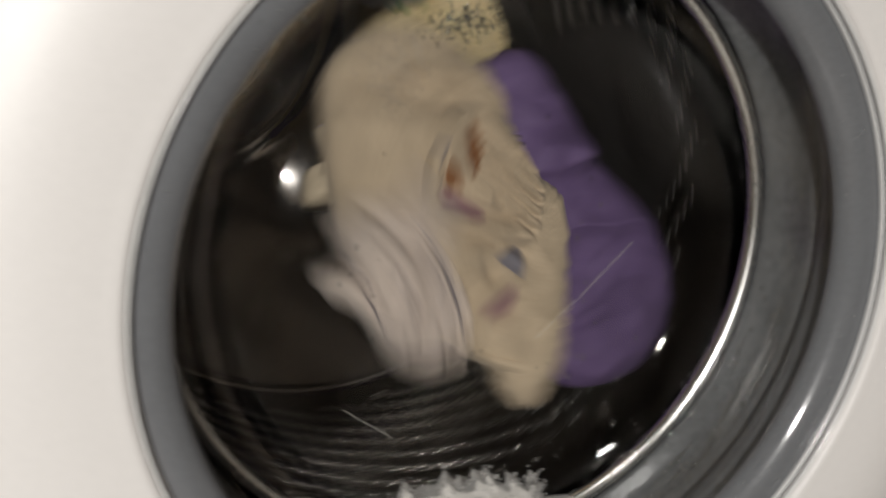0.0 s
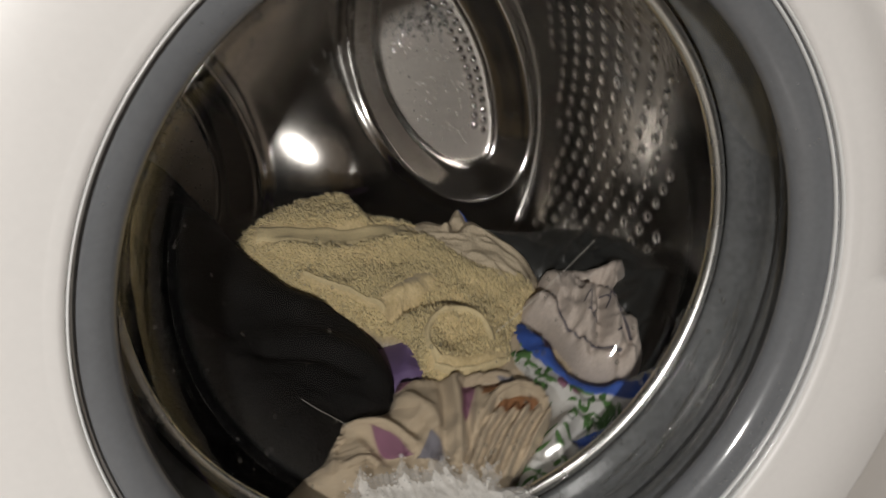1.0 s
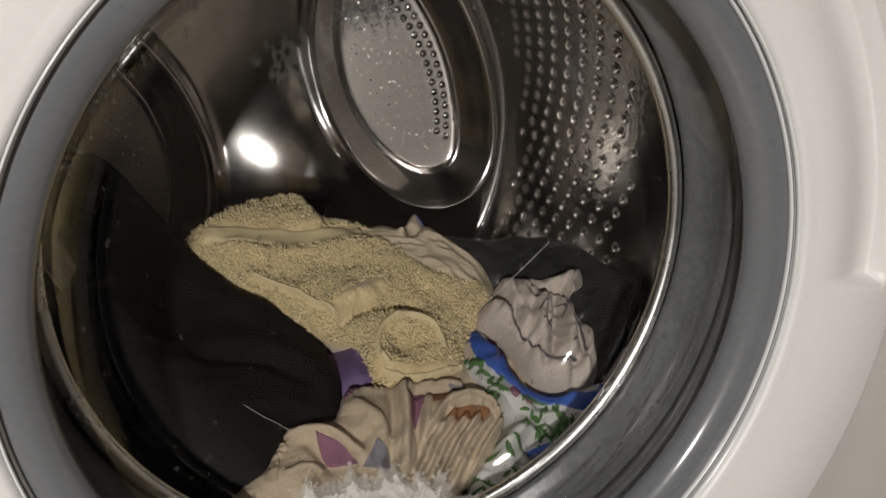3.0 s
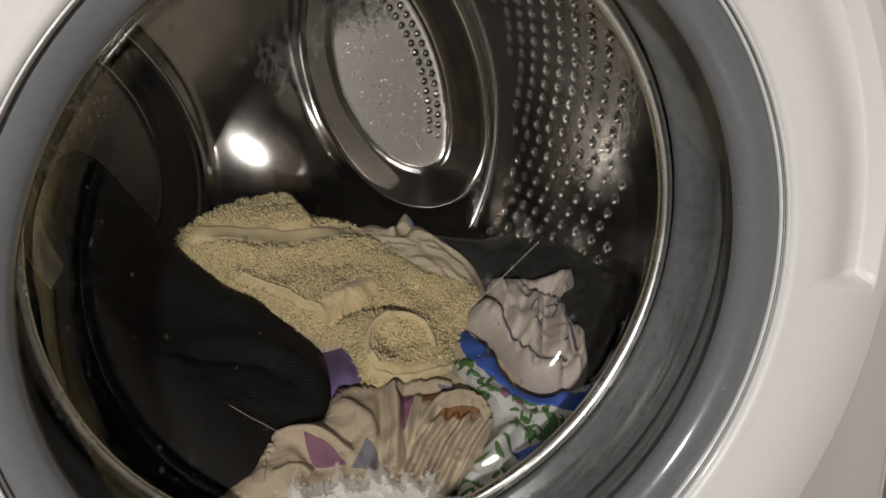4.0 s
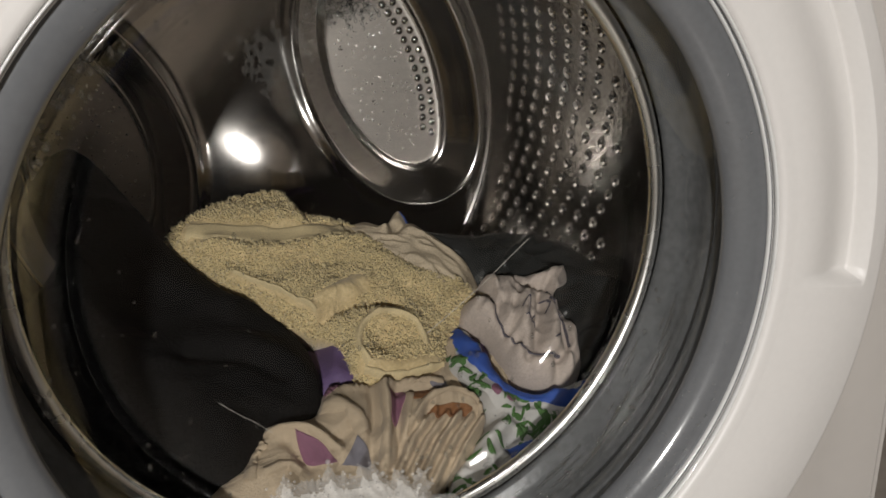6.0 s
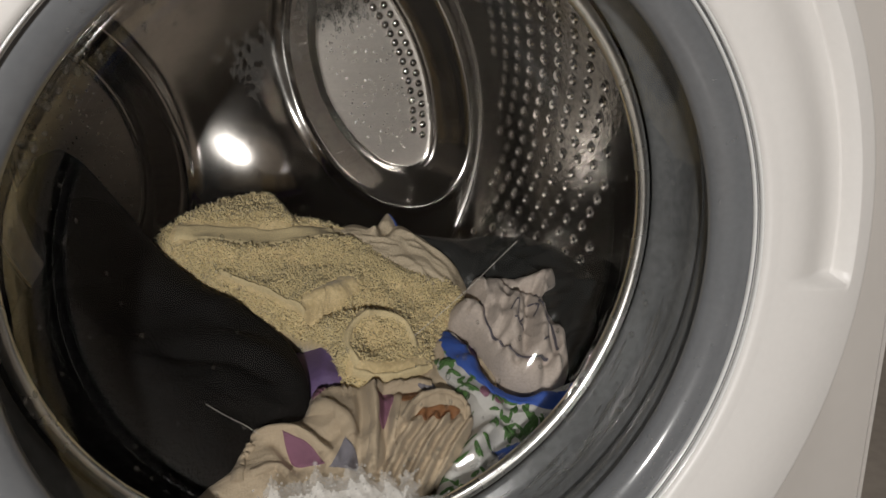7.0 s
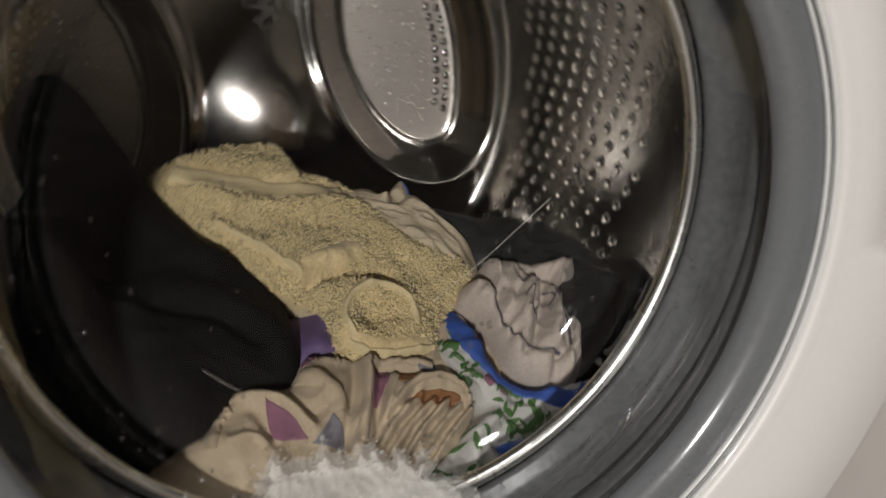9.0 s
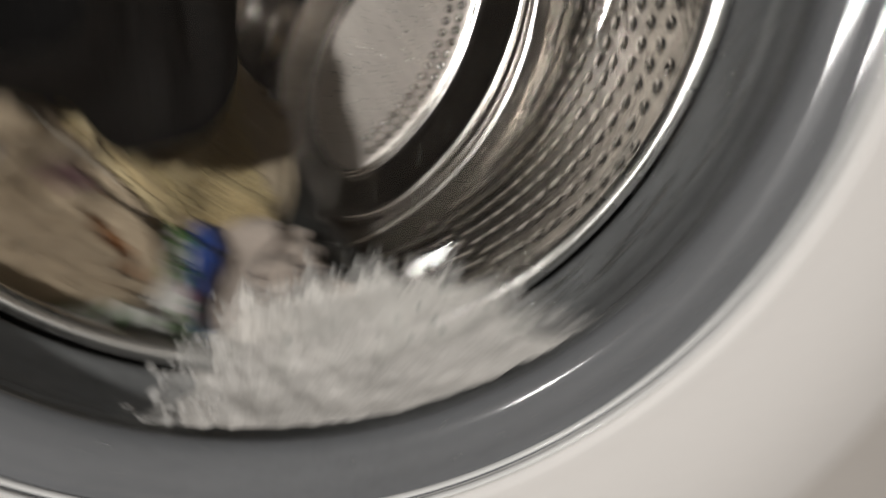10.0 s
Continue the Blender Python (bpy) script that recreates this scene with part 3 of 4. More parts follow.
def laundry():
    things = {}
    # black garment
    c = Cloth([(-0.16, 0.141), (-0.133, 0.182), (-0.101, 0.134), (-0.079, 0.082), (-0.053, 0.042), (-0.032, 0.024), (-0.011, -0.005), (-0.005, -0.032), (-0.008, -0.051), (-0.017, -0.062), (-0.037, -0.063), (-0.048, -0.076), (-0.063, -0.091), (-0.091, -0.104), (-0.131, -0.098), (-0.158, -0.067), (-0.17, -0.017), (-0.166, 0.04), (-0.145, 0.085)], (-0.088, -0.018), -0.012, 0.022, 0.006, 26, -20, 0.002, 4, 4.0,
              ridges=[([(-0.083, -0.004), (-0.051, -0.009), (-0.024, -0.023), (-0.013, -0.037)], 0.010, 0.008), ([(-0.081, -0.016), (-0.054, -0.023), (-0.027, -0.038)], 0.006, -0.007), ([(-0.136, 0.031), (-0.105, -0.007), (-0.088, -0.041), (-0.065, -0.071)], 0.012, 0.007), ([(-0.087, 0.04), (-0.05, 0.016)], 0.010, 0.005)])
    ob = garment("black_garment", c.mesh(), BLACK, "soaked black velour garment lying in the drum")
    things["black"] = (ob, c)
    # towel
    hem = [(-0.049, 0.077), (-0.02, 0.068), (0.01, 0.066), (0.034, 0.066)]
    seam = [(-0.044, 0.042), (-0.021, 0.022), (-0.001, 0.002)]
    c = Cloth([(-0.078, 0.085), (-0.064, 0.1), (-0.037, 0.115), (-0.005, 0.12), (0.001, 0.113), (0.005, 0.096), (0.027, 0.086), (0.044, 0.076), (0.058, 0.055), (0.07, 0.039), (0.089, 0.024), (0.11, 0.011), (0.099, -0.006), (0.077, -0.029), (0.066, -0.05), (0.034, -0.053), (0.015, -0.048), (0.012, -0.029), (0.007, -0.012), (-0.006, -0.003), (-0.024, 0.01), (-0.038, 0.029), (-0.053, 0.043), (-0.069, 0.063)], (0.014, 0.032), -0.008, 0.014, 0.0045, 28, -25, 0.002, 11, 5.0, ragged=0.0025,
              ridges=[(hem, 0.009, -0.002), ([(-0.07, 0.091), (-0.037, 0.097), (-0.008, 0.09), (0.025, 0.078)], 0.011, 0.003), ([(-0.052, 0.066), (-0.033, 0.054), (0.0, 0.054), (0.039, 0.056)], 0.006, 0.006),
                      (seam, 0.003, 0.005), ([(-0.003, 0.008), (0.012, 0.012), (0.033, 0.02)], 0.007, 0.006), ([(-0.002, -0.004), (0.018, 0.004), (0.047, 0.001)], 0.005, -0.008), ([(0.016, -0.03), (0.024, -0.015), (0.04, -0.009), (0.057, -0.016)], 0.008, 0.007), ([(0.021, -0.037), (0.041, -0.044), (0.067, -0.044)], 0.005, 0.006), ([(0.035, -0.025), (0.046, -0.025)], 0.007, -0.008),
                      ([(0.062, 0.054), (0.081, 0.036), (0.111, 0.014)], 0.007, 0.005), ([(0.059, 0.015), (0.083, -0.007)], 0.007, -0.004), ([(0.072, -0.005), (0.113, 0.012)], 0.003, 0.003)])
    ob = garment("beige_towel", c.mesh(60, 0.0005), TERRY, "rumpled yellow-beige terry towel on the laundry pile", "towel")
    c.bare = [([(-0.060, 0.081)] + hem, 0.0105), (seam, 0.0022), ([(0.004, 0.006), (0.029, 0.018)], 0.008), ([(0.019, -0.04), (0.04, -0.046), (0.066, -0.045)], 0.005), ([(0.078, 0.052), (0.097, 0.034), (0.111, 0.016)], 0.010)]
    me = tufts(c, 34000, 3, long=0.0032)
    me.materials.append(TUFT)
    t = new("terry_pile", me)
    t.parent = ob
    tagged(t, "curled loops of terry pile", kind="stuff")
    part("woven_hem", c.strip([(-0.066, 0.083)] + hem, 0.021, 0.0016, 0.0012), HEM, ob, "smooth woven hem of the towel")
    part("woven_hem", c.strip(seam, 0.0028, 0.0012, 0.001), HEM, ob, "pale stitched seam of the towel")
    part("rolled_edge", c.strip([(0.039 + 0.0215 * math.cos(radians(a)), -0.029 + 0.0195 * math.sin(radians(a))) for a in range(215, -20, -12)], 0.0075, 0.0005, 0.003, 80), HEM, ob, "rolled edge of the towel")
    part("rolled_edge", c.strip([(0.018, -0.042), (0.039, -0.049), (0.068, -0.046)], 0.006, 0.0005, 0.0025), HEM, ob, "rolled edge of the towel")
    things["towel"] = (ob, c)
    # purple garment, mostly buried
    c = Cloth([(-0.053, -0.017), (-0.005, 0.001), (0.022, 0.003), (0.078, 0.027), (0.135, 0.023), (0.166, -0.017), (0.16, -0.058), (0.117, -0.099), (0.054, -0.111), (-0.001, -0.095), (-0.045, -0.064)], (0.048, -0.044), -0.032, 0.018, 0.009, 35, 70, 0.002, 15,
              ridges=[([(0.012, -0.008), (0.002, -0.036)], 0.010, 0.016)])
    ob = garment("purple_garment", c.mesh(), PURPLE, "wet purple cotton garment half buried under a towel")
    things["purple"] = (ob, c)
    # cream shirt with prints
    c = Cloth([(-0.049, -0.069), (-0.039, -0.064), (-0.016, -0.061), (-0.004, -0.046), (0.015, -0.046), (0.04, -0.048), (0.064, -0.053), (0.081, -0.067), (0.083, -0.084), (0.073, -0.1), (0.045, -0.119), (0.026, -0.135), (-0.035, -0.133), (-0.071, -0.124), (-0.088, -0.105), (-0.076, -0.092), (-0.061, -0.085)], (0.008, -0.086), -0.008, 0.013, 0.003, 38, 75, 0.0018, 21, 5.0, ragged=0.003,
              ridges=[([(0.021, -0.049), (0.016, -0.07), (0.005, -0.102)], 0.003, -0.0042), ([(0.027, -0.053), (0.022, -0.078), (0.013, -0.102)], 0.005, 0.0048), ([(0.035, -0.054), (0.027, -0.08), (0.023, -0.104)], 0.003, -0.0042), ([(0.044, -0.064), (0.032, -0.084), (0.024, -0.104)], 0.004, 0.0036),
                      ([(-0.043, -0.068), (-0.022, -0.075), (-0.01, -0.091)], 0.004, 0.0042), ([(-0.035, -0.077), (-0.027, -0.095)], 0.004, -0.0042), ([(-0.008, -0.057), (0.004, -0.075), (0.008, -0.086)], 0.009, 0.0048), ([(-0.008, -0.083), (0.003, -0.078)], 0.004, -0.003),
                      ([(0.038, -0.082), (0.051, -0.069), (0.069, -0.068), (0.081, -0.076)], 0.005, 0.006), ([(0.046, -0.079), (0.059, -0.077), (0.075, -0.079)], 0.004, -0.0036), ([(0.0810, -0.0840), (0.0640, -0.0990), (0.0460, -0.1190)], 0.0024, 0.0042), ([(0.0773, -0.0832), (0.0603, -0.0975), (0.0425, -0.1170)], 0.0019, -0.0045), ([(0.0735, -0.0824), (0.0565, -0.0971), (0.0393, -0.1167)], 0.0024, 0.0042), ([(0.0698, -0.0815), (0.0528, -0.0956), (0.0358, -0.1148)], 0.0019, -0.0045), ([(0.0660, -0.0807), (0.0490, -0.0953), (0.0325, -0.1145)], 0.0024, 0.0042), ([(0.0623, -0.0799), (0.0453, -0.0938), (0.0290, -0.1125)], 0.0019, -0.0045), ([(0.0585, -0.0791), (0.0415, -0.0934), (0.0257, -0.1122)], 0.0024, 0.0042), ([(0.0548, -0.0783), (0.0378, -0.0919), (0.0223, -0.1103)], 0.0019, -0.0045), ([(0.0510, -0.0774), (0.0340, -0.0915), (0.0190, -0.1100)], 0.0024, 0.0042), ([(0.0473, -0.0766), (0.0303, -0.0900), (0.0155, -0.1080)], 0.0019, -0.0045),
                      ([(0.029, -0.053), (0.062, -0.057)], 0.006, 0.0042), ([(0.03, -0.058), (0.058, -0.063)], 0.003, -0.0042), ([(-0.002, -0.047), (0.014, -0.05)], 0.005, 0.0036)])
    ob = garment("printed_shirt", c.mesh(60), CREAM, "cream cotton shirt with mauve and grey prints, bunched in folds", "shirt")
    back = Cloth([(-0.048, -0.078), (-0.022, -0.047), (0.02, -0.014), (0.068, -0.005), (0.113, -0.013), (0.13, -0.052), (0.114, -0.09), (0.074, -0.115), (0.028, -0.129), (-0.033, -0.121)], (0.032, -0.073), -0.030, 0.016, 0.013, 36, 70, 0.004, 23, 4.0, ragged=0.004)
    part("shirt_back", back.mesh(50), CREAM, ob, "plain cream back of the shirt")
    for o in ([(-0.031, -0.073), (-0.031, -0.073), (-0.02, -0.082), (-0.012, -0.096), (-0.013, -0.097), (-0.024, -0.095), (-0.029, -0.09)], [(0.028, -0.057), (0.039, -0.06), (0.033, -0.071), (0.025, -0.083), (0.024, -0.071)], [(-0.005, -0.046), (0.002, -0.047), (-0.003, -0.052), (-0.009, -0.054)]):
        part("mauve_print", c.patch(o), MAUVE, ob, "mauve printed shape")
    part("grey_print", c.patch([(0.002, -0.084), (0.003, -0.085), (0.007, -0.094), (0.005, -0.103), (-0.01, -0.1), (-0.01, -0.099), (-0.004, -0.092)]), GREYPRINT, ob, "grey printed shape")
    part("grey_print", c.patch([(0.056, -0.052), (0.065, -0.054), (0.064, -0.063), (0.054, -0.06)]), GREYPRINT, ob, "grey printed shape")
    part("sleeve_lining", c.patch([(0.046, -0.078), (0.055, -0.074), (0.071, -0.075), (0.076, -0.079), (0.064, -0.083)]), ORANGE, ob, "rust-coloured inside of a sleeve")
    part("sleeve_lining", c.patch([(0.041, -0.061), (0.055, -0.063), (0.05, -0.067), (0.04, -0.069)]), ORANGE, ob, "rust-coloured inside of a sleeve")
    for pts, w, up in (([(0.029, -0.053), (0.047, -0.053), (0.063, -0.057)], 0.011, 0.006), ([(0.026, -0.054), (0.021, -0.078), (0.012, -0.104)], 0.009, 0.008), ([(0.036, -0.083), (0.049, -0.07), (0.068, -0.067), (0.081, -0.074), (0.08, -0.083)], 0.007, 0.007), ([(0.081, -0.084), (0.064, -0.099), (0.047, -0.118)], 0.005, 0.004), ([(0.066, -0.081), (0.049, -0.095), (0.033, -0.112)], 0.005, 0.004),
                       ([(-0.046, -0.066), (-0.028, -0.071), (-0.017, -0.081), (-0.01, -0.093)], 0.010, 0.007), ([(-0.012, -0.059), (0.001, -0.068), (0.007, -0.084)], 0.014, 0.007), ([(-0.059, -0.096), (-0.054, -0.08), (-0.048, -0.074)], 0.010, 0.007), ([(-0.051, -0.094), (-0.038, -0.092), (-0.032, -0.098)], 0.008, 0.006), ([(0.04, -0.063), (0.03, -0.084), (0.024, -0.102)], 0.007, 0.006)):
        part("sewn_fold", c.strip(pts, w, 0.0005, up * 0.4), CREAM, ob)
    things["shirt"] = (ob, c)
    # leaf-printed cloth
    c = Cloth([(0.068, -0.04), (0.081, -0.018), (0.094, -0.016), (0.103, -0.059), (0.12, -0.075), (0.147, -0.076), (0.168, -0.068), (0.162, -0.084), (0.139, -0.103), (0.115, -0.113), (0.091, -0.126), (0.064, -0.141), (0.043, -0.142), (0.05, -0.117), (0.069, -0.1), (0.082, -0.085), (0.081, -0.067)], (0.092, -0.091), -0.016, 0.02, 0.004, 40, -35, 0.003, 31,
              ridges=[([(0.069, -0.128), (0.074, -0.104), (0.09, -0.093)], 0.005, 0.006), ([(0.06, -0.123), (0.066, -0.103)], 0.004, -0.005), ([(0.084, -0.068), (0.1, -0.087), (0.126, -0.097)], 0.006, 0.005), ([(0.084, -0.107), (0.107, -0.104), (0.127, -0.103)], 0.004, -0.005)])
    ob = garment("leaf_print_cloth", c.mesh(), WHITECLOTH, "white cotton cloth printed with green leaves and a blue border", "tablecloth")
    part("blue_border", c.strip([(0.083, -0.017), (0.088, -0.042), (0.097, -0.064), (0.114, -0.079), (0.146, -0.084), (0.165, -0.069)], 0.019), BLUE, ob, "blue border stripe")
    part("blue_border", c.strip([(0.084, -0.112), (0.101, -0.11), (0.124, -0.106)], 0.010), BLUE, ob, "blue border stripe")
    rnd = random.Random(8)
    for cu, cv, spread, count in ((0.076, -0.044, 0.013, 24), (0.097, -0.088, 0.016, 34), (0.113, -0.096, 0.013, 20), (0.063, -0.116, 0.016, 34), (0.084, -0.064, 0.008, 8)):
        for k in range(count):
            u, v, a = cu + rnd.gauss(0, spread * 0.6), cv + rnd.gauss(0, spread * 0.7), rnd.uniform(0, 3.14)
            ln, wd = rnd.uniform(0.003, 0.0062), rnd.uniform(0.0011, 0.0022)
            leaf = [(u + math.cos(a) * ln * x - math.sin(a) * wd * y, v + math.sin(a) * ln * x + math.cos(a) * wd * y) for x, y in ((-1, 0), (-0.4, 0.9), (0.3, 0.8), (1, 0), (0.3, -0.8), (-0.4, -0.9))]
            part("leaf_print", c.patch(leaf, 0.0007 + 0.0002 * (k % 5), 3), GREEN, ob)
    for o in ([(0.091, -0.069), (0.095, -0.073), (0.09, -0.078), (0.087, -0.073)], [(0.098, -0.077), (0.103, -0.079), (0.098, -0.083), (0.094, -0.081)]):
        part("flower_print", c.patch(o), MAUVE, ob, "pink printed flower")
    things["leaf"] = (ob, c)
    # crumpled greige cloth
    c = Cloth([(0.114, 0.013), (0.133, 0.017), (0.152, 0.011), (0.172, 0.016), (0.176, 0.003), (0.161, -0.004), (0.16, -0.021), (0.16, -0.053), (0.149, -0.073), (0.13, -0.075), (0.11, -0.061), (0.103, -0.029), (0.092, -0.014), (0.097, -0.003), (0.11, -0.005)], (0.129, -0.034), -0.006, 0.022, 0.004, 55, 60, 0.0032, 41,
              ridges=[([(0.114, -0.004), (0.11, -0.03), (0.118, -0.052), (0.138, -0.06)], 0.004, -0.005), ([(0.1, -0.008), (0.103, -0.038), (0.117, -0.064)], 0.007, 0.008), ([(0.118, 0.013), (0.115, -0.008)], 0.005, 0.007), ([(0.133, 0.013), (0.138, -0.003), (0.15, -0.005)], 0.004, -0.009), ([(0.153, 0.002), (0.175, 0.009)], 0.006, 0.008),
                      ([(0.15, -0.01), (0.15, -0.033), (0.145, -0.059)], 0.003, -0.006), ([(0.132, -0.016), (0.118, -0.041)], 0.004, 0.006), ([(0.144, -0.013), (0.126, -0.051)], 0.003, -0.005), ([(0.15, -0.019), (0.135, -0.053)], 0.004, 0.006), ([(0.158, -0.039), (0.141, -0.071)], 0.004, 0.006), ([(0.117, -0.058), (0.116, -0.07)], 0.003, -0.006), ([(0.136, -0.062), (0.132, -0.074)], 0.003, -0.006)])
    ob = garment("crumpled_cloth", c.mesh(50), GREYCLOTH, "crumpled greige cotton cloth with a dark ink drawing", "cloth")
    for pts, w in (([(0.113, -0.006), (0.109, -0.032), (0.117, -0.053), (0.139, -0.06)], 0.0024), ([(0.151, -0.01), (0.151, -0.033), (0.146, -0.057)], 0.002), ([(0.122, -0.028), (0.129, -0.022), (0.127, -0.033), (0.132, -0.031)], 0.0018), ([(0.121, -0.035), (0.129, -0.039)], 0.0018), ([(0.142, -0.018), (0.145, -0.024), (0.139, -0.031)], 0.0016), ([(0.144, -0.037), (0.143, -0.048), (0.135, -0.053)], 0.0016), ([(0.152, -0.024), (0.155, -0.029)], 0.0016)):
        part("ink_line", c.strip(pts, w * 0.75, 0.0008, 0.0003, 20), INK, ob, "dark ink line")
    things["crumple"] = (ob, c)
    # charcoal garment
    c = Cloth([(0.084, 0.072), (0.124, 0.064), (0.152, 0.065), (0.192, 0.052), (0.218, 0.017), (0.216, -0.011), (0.186, -0.044), (0.16, -0.058), (0.144, -0.018), (0.115, 0.016)], (0.157, 0.014), -0.018, 0.016, 0.004, 30, 20, 0.002, 51,
              ridges=[([(0.137, 0.027), (0.161, 0.045), (0.174, 0.054)], 0.003, 0.004), ([(0.164, -0.022), (0.191, -0.002), (0.214, -0.0)], 0.008, 0.008), ([(0.162, -0.035), (0.188, -0.026), (0.207, -0.009)], 0.004, -0.006)])
    ob = garment("charcoal_garment", c.mesh(), DARKSATIN, "wet charcoal synthetic garment against the drum wall")
    things["charcoal"] = (ob, c)
    # beige sock behind the towel
    c = Cloth([(0.033, 0.078), (0.05, 0.084), (0.064, 0.074), (0.077, 0.087), (0.086, 0.076), (0.095, 0.061), (0.111, 0.038), (0.117, 0.014), (0.096, -0.003), (0.067, 0.016), (0.054, 0.038), (0.04, 0.061)], (0.076, 0.044), -0.012, 0.017, 0.004, 50, -40, 0.002, 61,
              ridges=[([(0.061, 0.065), (0.077, 0.084)], 0.003, 0.006), ([(0.066, 0.061), (0.083, 0.075)], 0.003, -0.006), ([(0.076, 0.057), (0.095, 0.054), (0.108, 0.029)], 0.006, 0.006)])
    ob = garment("sock", c.mesh(), SOCKCLOTH, "beige cotton sock tucked behind the towel", "sock")
    part("blue_trim", c.patch([(0.078, 0.087), (0.084, 0.080), (0.083, 0.072), (0.079, 0.078)]), BLUE, ob, "small blue edge of the sock")
    things["sock"] = (ob, c)
    return things


def foam():
    """Suds between the outside of the glass bowl and the rubber seal, at the lowest point: a soft lumpy bank, thin at its edge, with bubbles."""
    rnd = random.Random(5)
    rim = [(0.1495, 0.019), (0.1485, 0.036), (0.1460, 0.053), (0.1405, 0.069), (0.134, 0.083), (0.122, 0.094), (0.105, 0.100)]

    def on_glass(s):
        k = min(5, int(s * 6))
        t = s * 6 - k
        return (rim[k][q] * (1 - t) + rim[k + 1][q] * t for q in (0, 1))

    def depth(a, s):
        """How far inside the bank's edge a place lies; below zero outside."""
        half = 0.46 * (1 - 0.42 * s) + 0.06 * noise.noise((s * 6, 1, 2)) + 0.035 * noise.noise((s * 19 + 3 * a, 4, 2))
        top = 0.80 + 0.13 * noise.noise((a * 7, 3, 4)) + 0.07 * noise.noise((a * 22, 7, 4)) + 0.03 * noise.noise((a * 60, 9, 4)) - 1.1 * a * a
        return min(1 - abs(a) / half, (1 - s / top) * 1.5)

    na, ns = 220, 90
    verts, faces, marks, grid = [], [], [], {}
    for i in range(na + 1):
        for k in range(ns + 1):
            a, s = -0.52 + 1.04 * i / na, 0.98 * k / ns
            r, y = on_glass(s)
            d = depth(a, s)
            swell = min(1, max(0, d) * 4) ** 0.5
            lump = 0.5 + 0.5 * noise.noise((a * 16, s * 7, 3)) + 0.25 * noise.noise((a * 40, s * 18, 8)) + 0.1 * noise.noise((a * 110, s * 50, 5))
            r += 0.0006 + 0.004 * (1 - swell) + 0.0025 * lump * swell
            y += 0.0012 + 0.002 * (1 - swell)
            grid[i, k] = (d, len(verts))
            verts.append((r * math.sin(a - 0.10), y, ZC - r * math.cos(a - 0.10)))
    for i in range(na):
        for k in range(ns):
            cell = [grid[i, k], grid[i + 1, k], grid[i + 1, k + 1], grid[i, k + 1]]
            low = min(c[0] for c in cell)
            if low > 0.0:
                faces.append([c[1] for c in cell])
                marks.append(0 if low > 0.14 + 0.10 * noise.noise((i * 0.11, k * 0.13, 2)) else 1)
    seed = bmesh.new()
    bmesh.ops.create_icosphere(seed, subdivisions=2, radius=1.0)
    bv, bf = [w.co.copy() for w in seed.verts], [[w.index for w in fc.verts] for fc in seed.faces]
    seed.free()
    for i in range(1500):
        a, s = rnd.uniform(-0.5, 0.5), rnd.uniform(0.02, 0.95)
        d = depth(a, s)
        if d < -0.05 or d > 0.30 or rnd.random() > 0.9 - 2.6 * abs(d - 0.04):
            continue
        r, y = on_glass(s)
        rad = rnd.uniform(0.0003, 0.0008) if rnd.random() < 0.93 else rnd.uniform(0.0008, 0.0018)
        r += 0.0008 + rad
        n0 = len(verts)
        c = Vector((r * math.sin(a - 0.10), y + rad * 0.4, ZC - r * math.cos(a - 0.10)))
        verts += [tuple(c + w * rad) for w in bv]
        faces += [[n0 + q for q in fc] for fc in bf]
        marks += [2] * len(bf)
    me = bpy.data.meshes.new("suds")
    me.from_pydata(verts, [], faces)
    me.polygons.foreach_set("use_smooth", [True] * len(faces))
    for m in (FOAM, FILM, BUBBLE):
        me.materials.append(m)
    me.polygons.foreach_set("material_index", marks)
    me.update()
    return tagged(new("suds", me), "white soap suds gathered at the bottom of the door", "soap suds", kind="stuff")


def thread(points):
    """A fine loose thread clinging to the inside of the glass."""
    cu = bpy.data.curves.new("loose_thread", "CURVE")
    cu.dimensions, cu.bevel_depth, cu.bevel_resolution = "3D", 0.00013, 1
    sp = cu.splines.new("NURBS")
    sp.points.add(len(points) - 1)
    for q, p in zip(sp.points, points):
        q.co = (*p, 1)
    sp.use_endpoint_u, sp.order_u = True, 3
    ob = new("loose_thread", cu)
    cu.materials.append(THREAD)
    ob.location = (0, 0, ZC)
    return tagged(ob, "fine pale thread stuck to the wet glass", "thread", "threads on the glass")


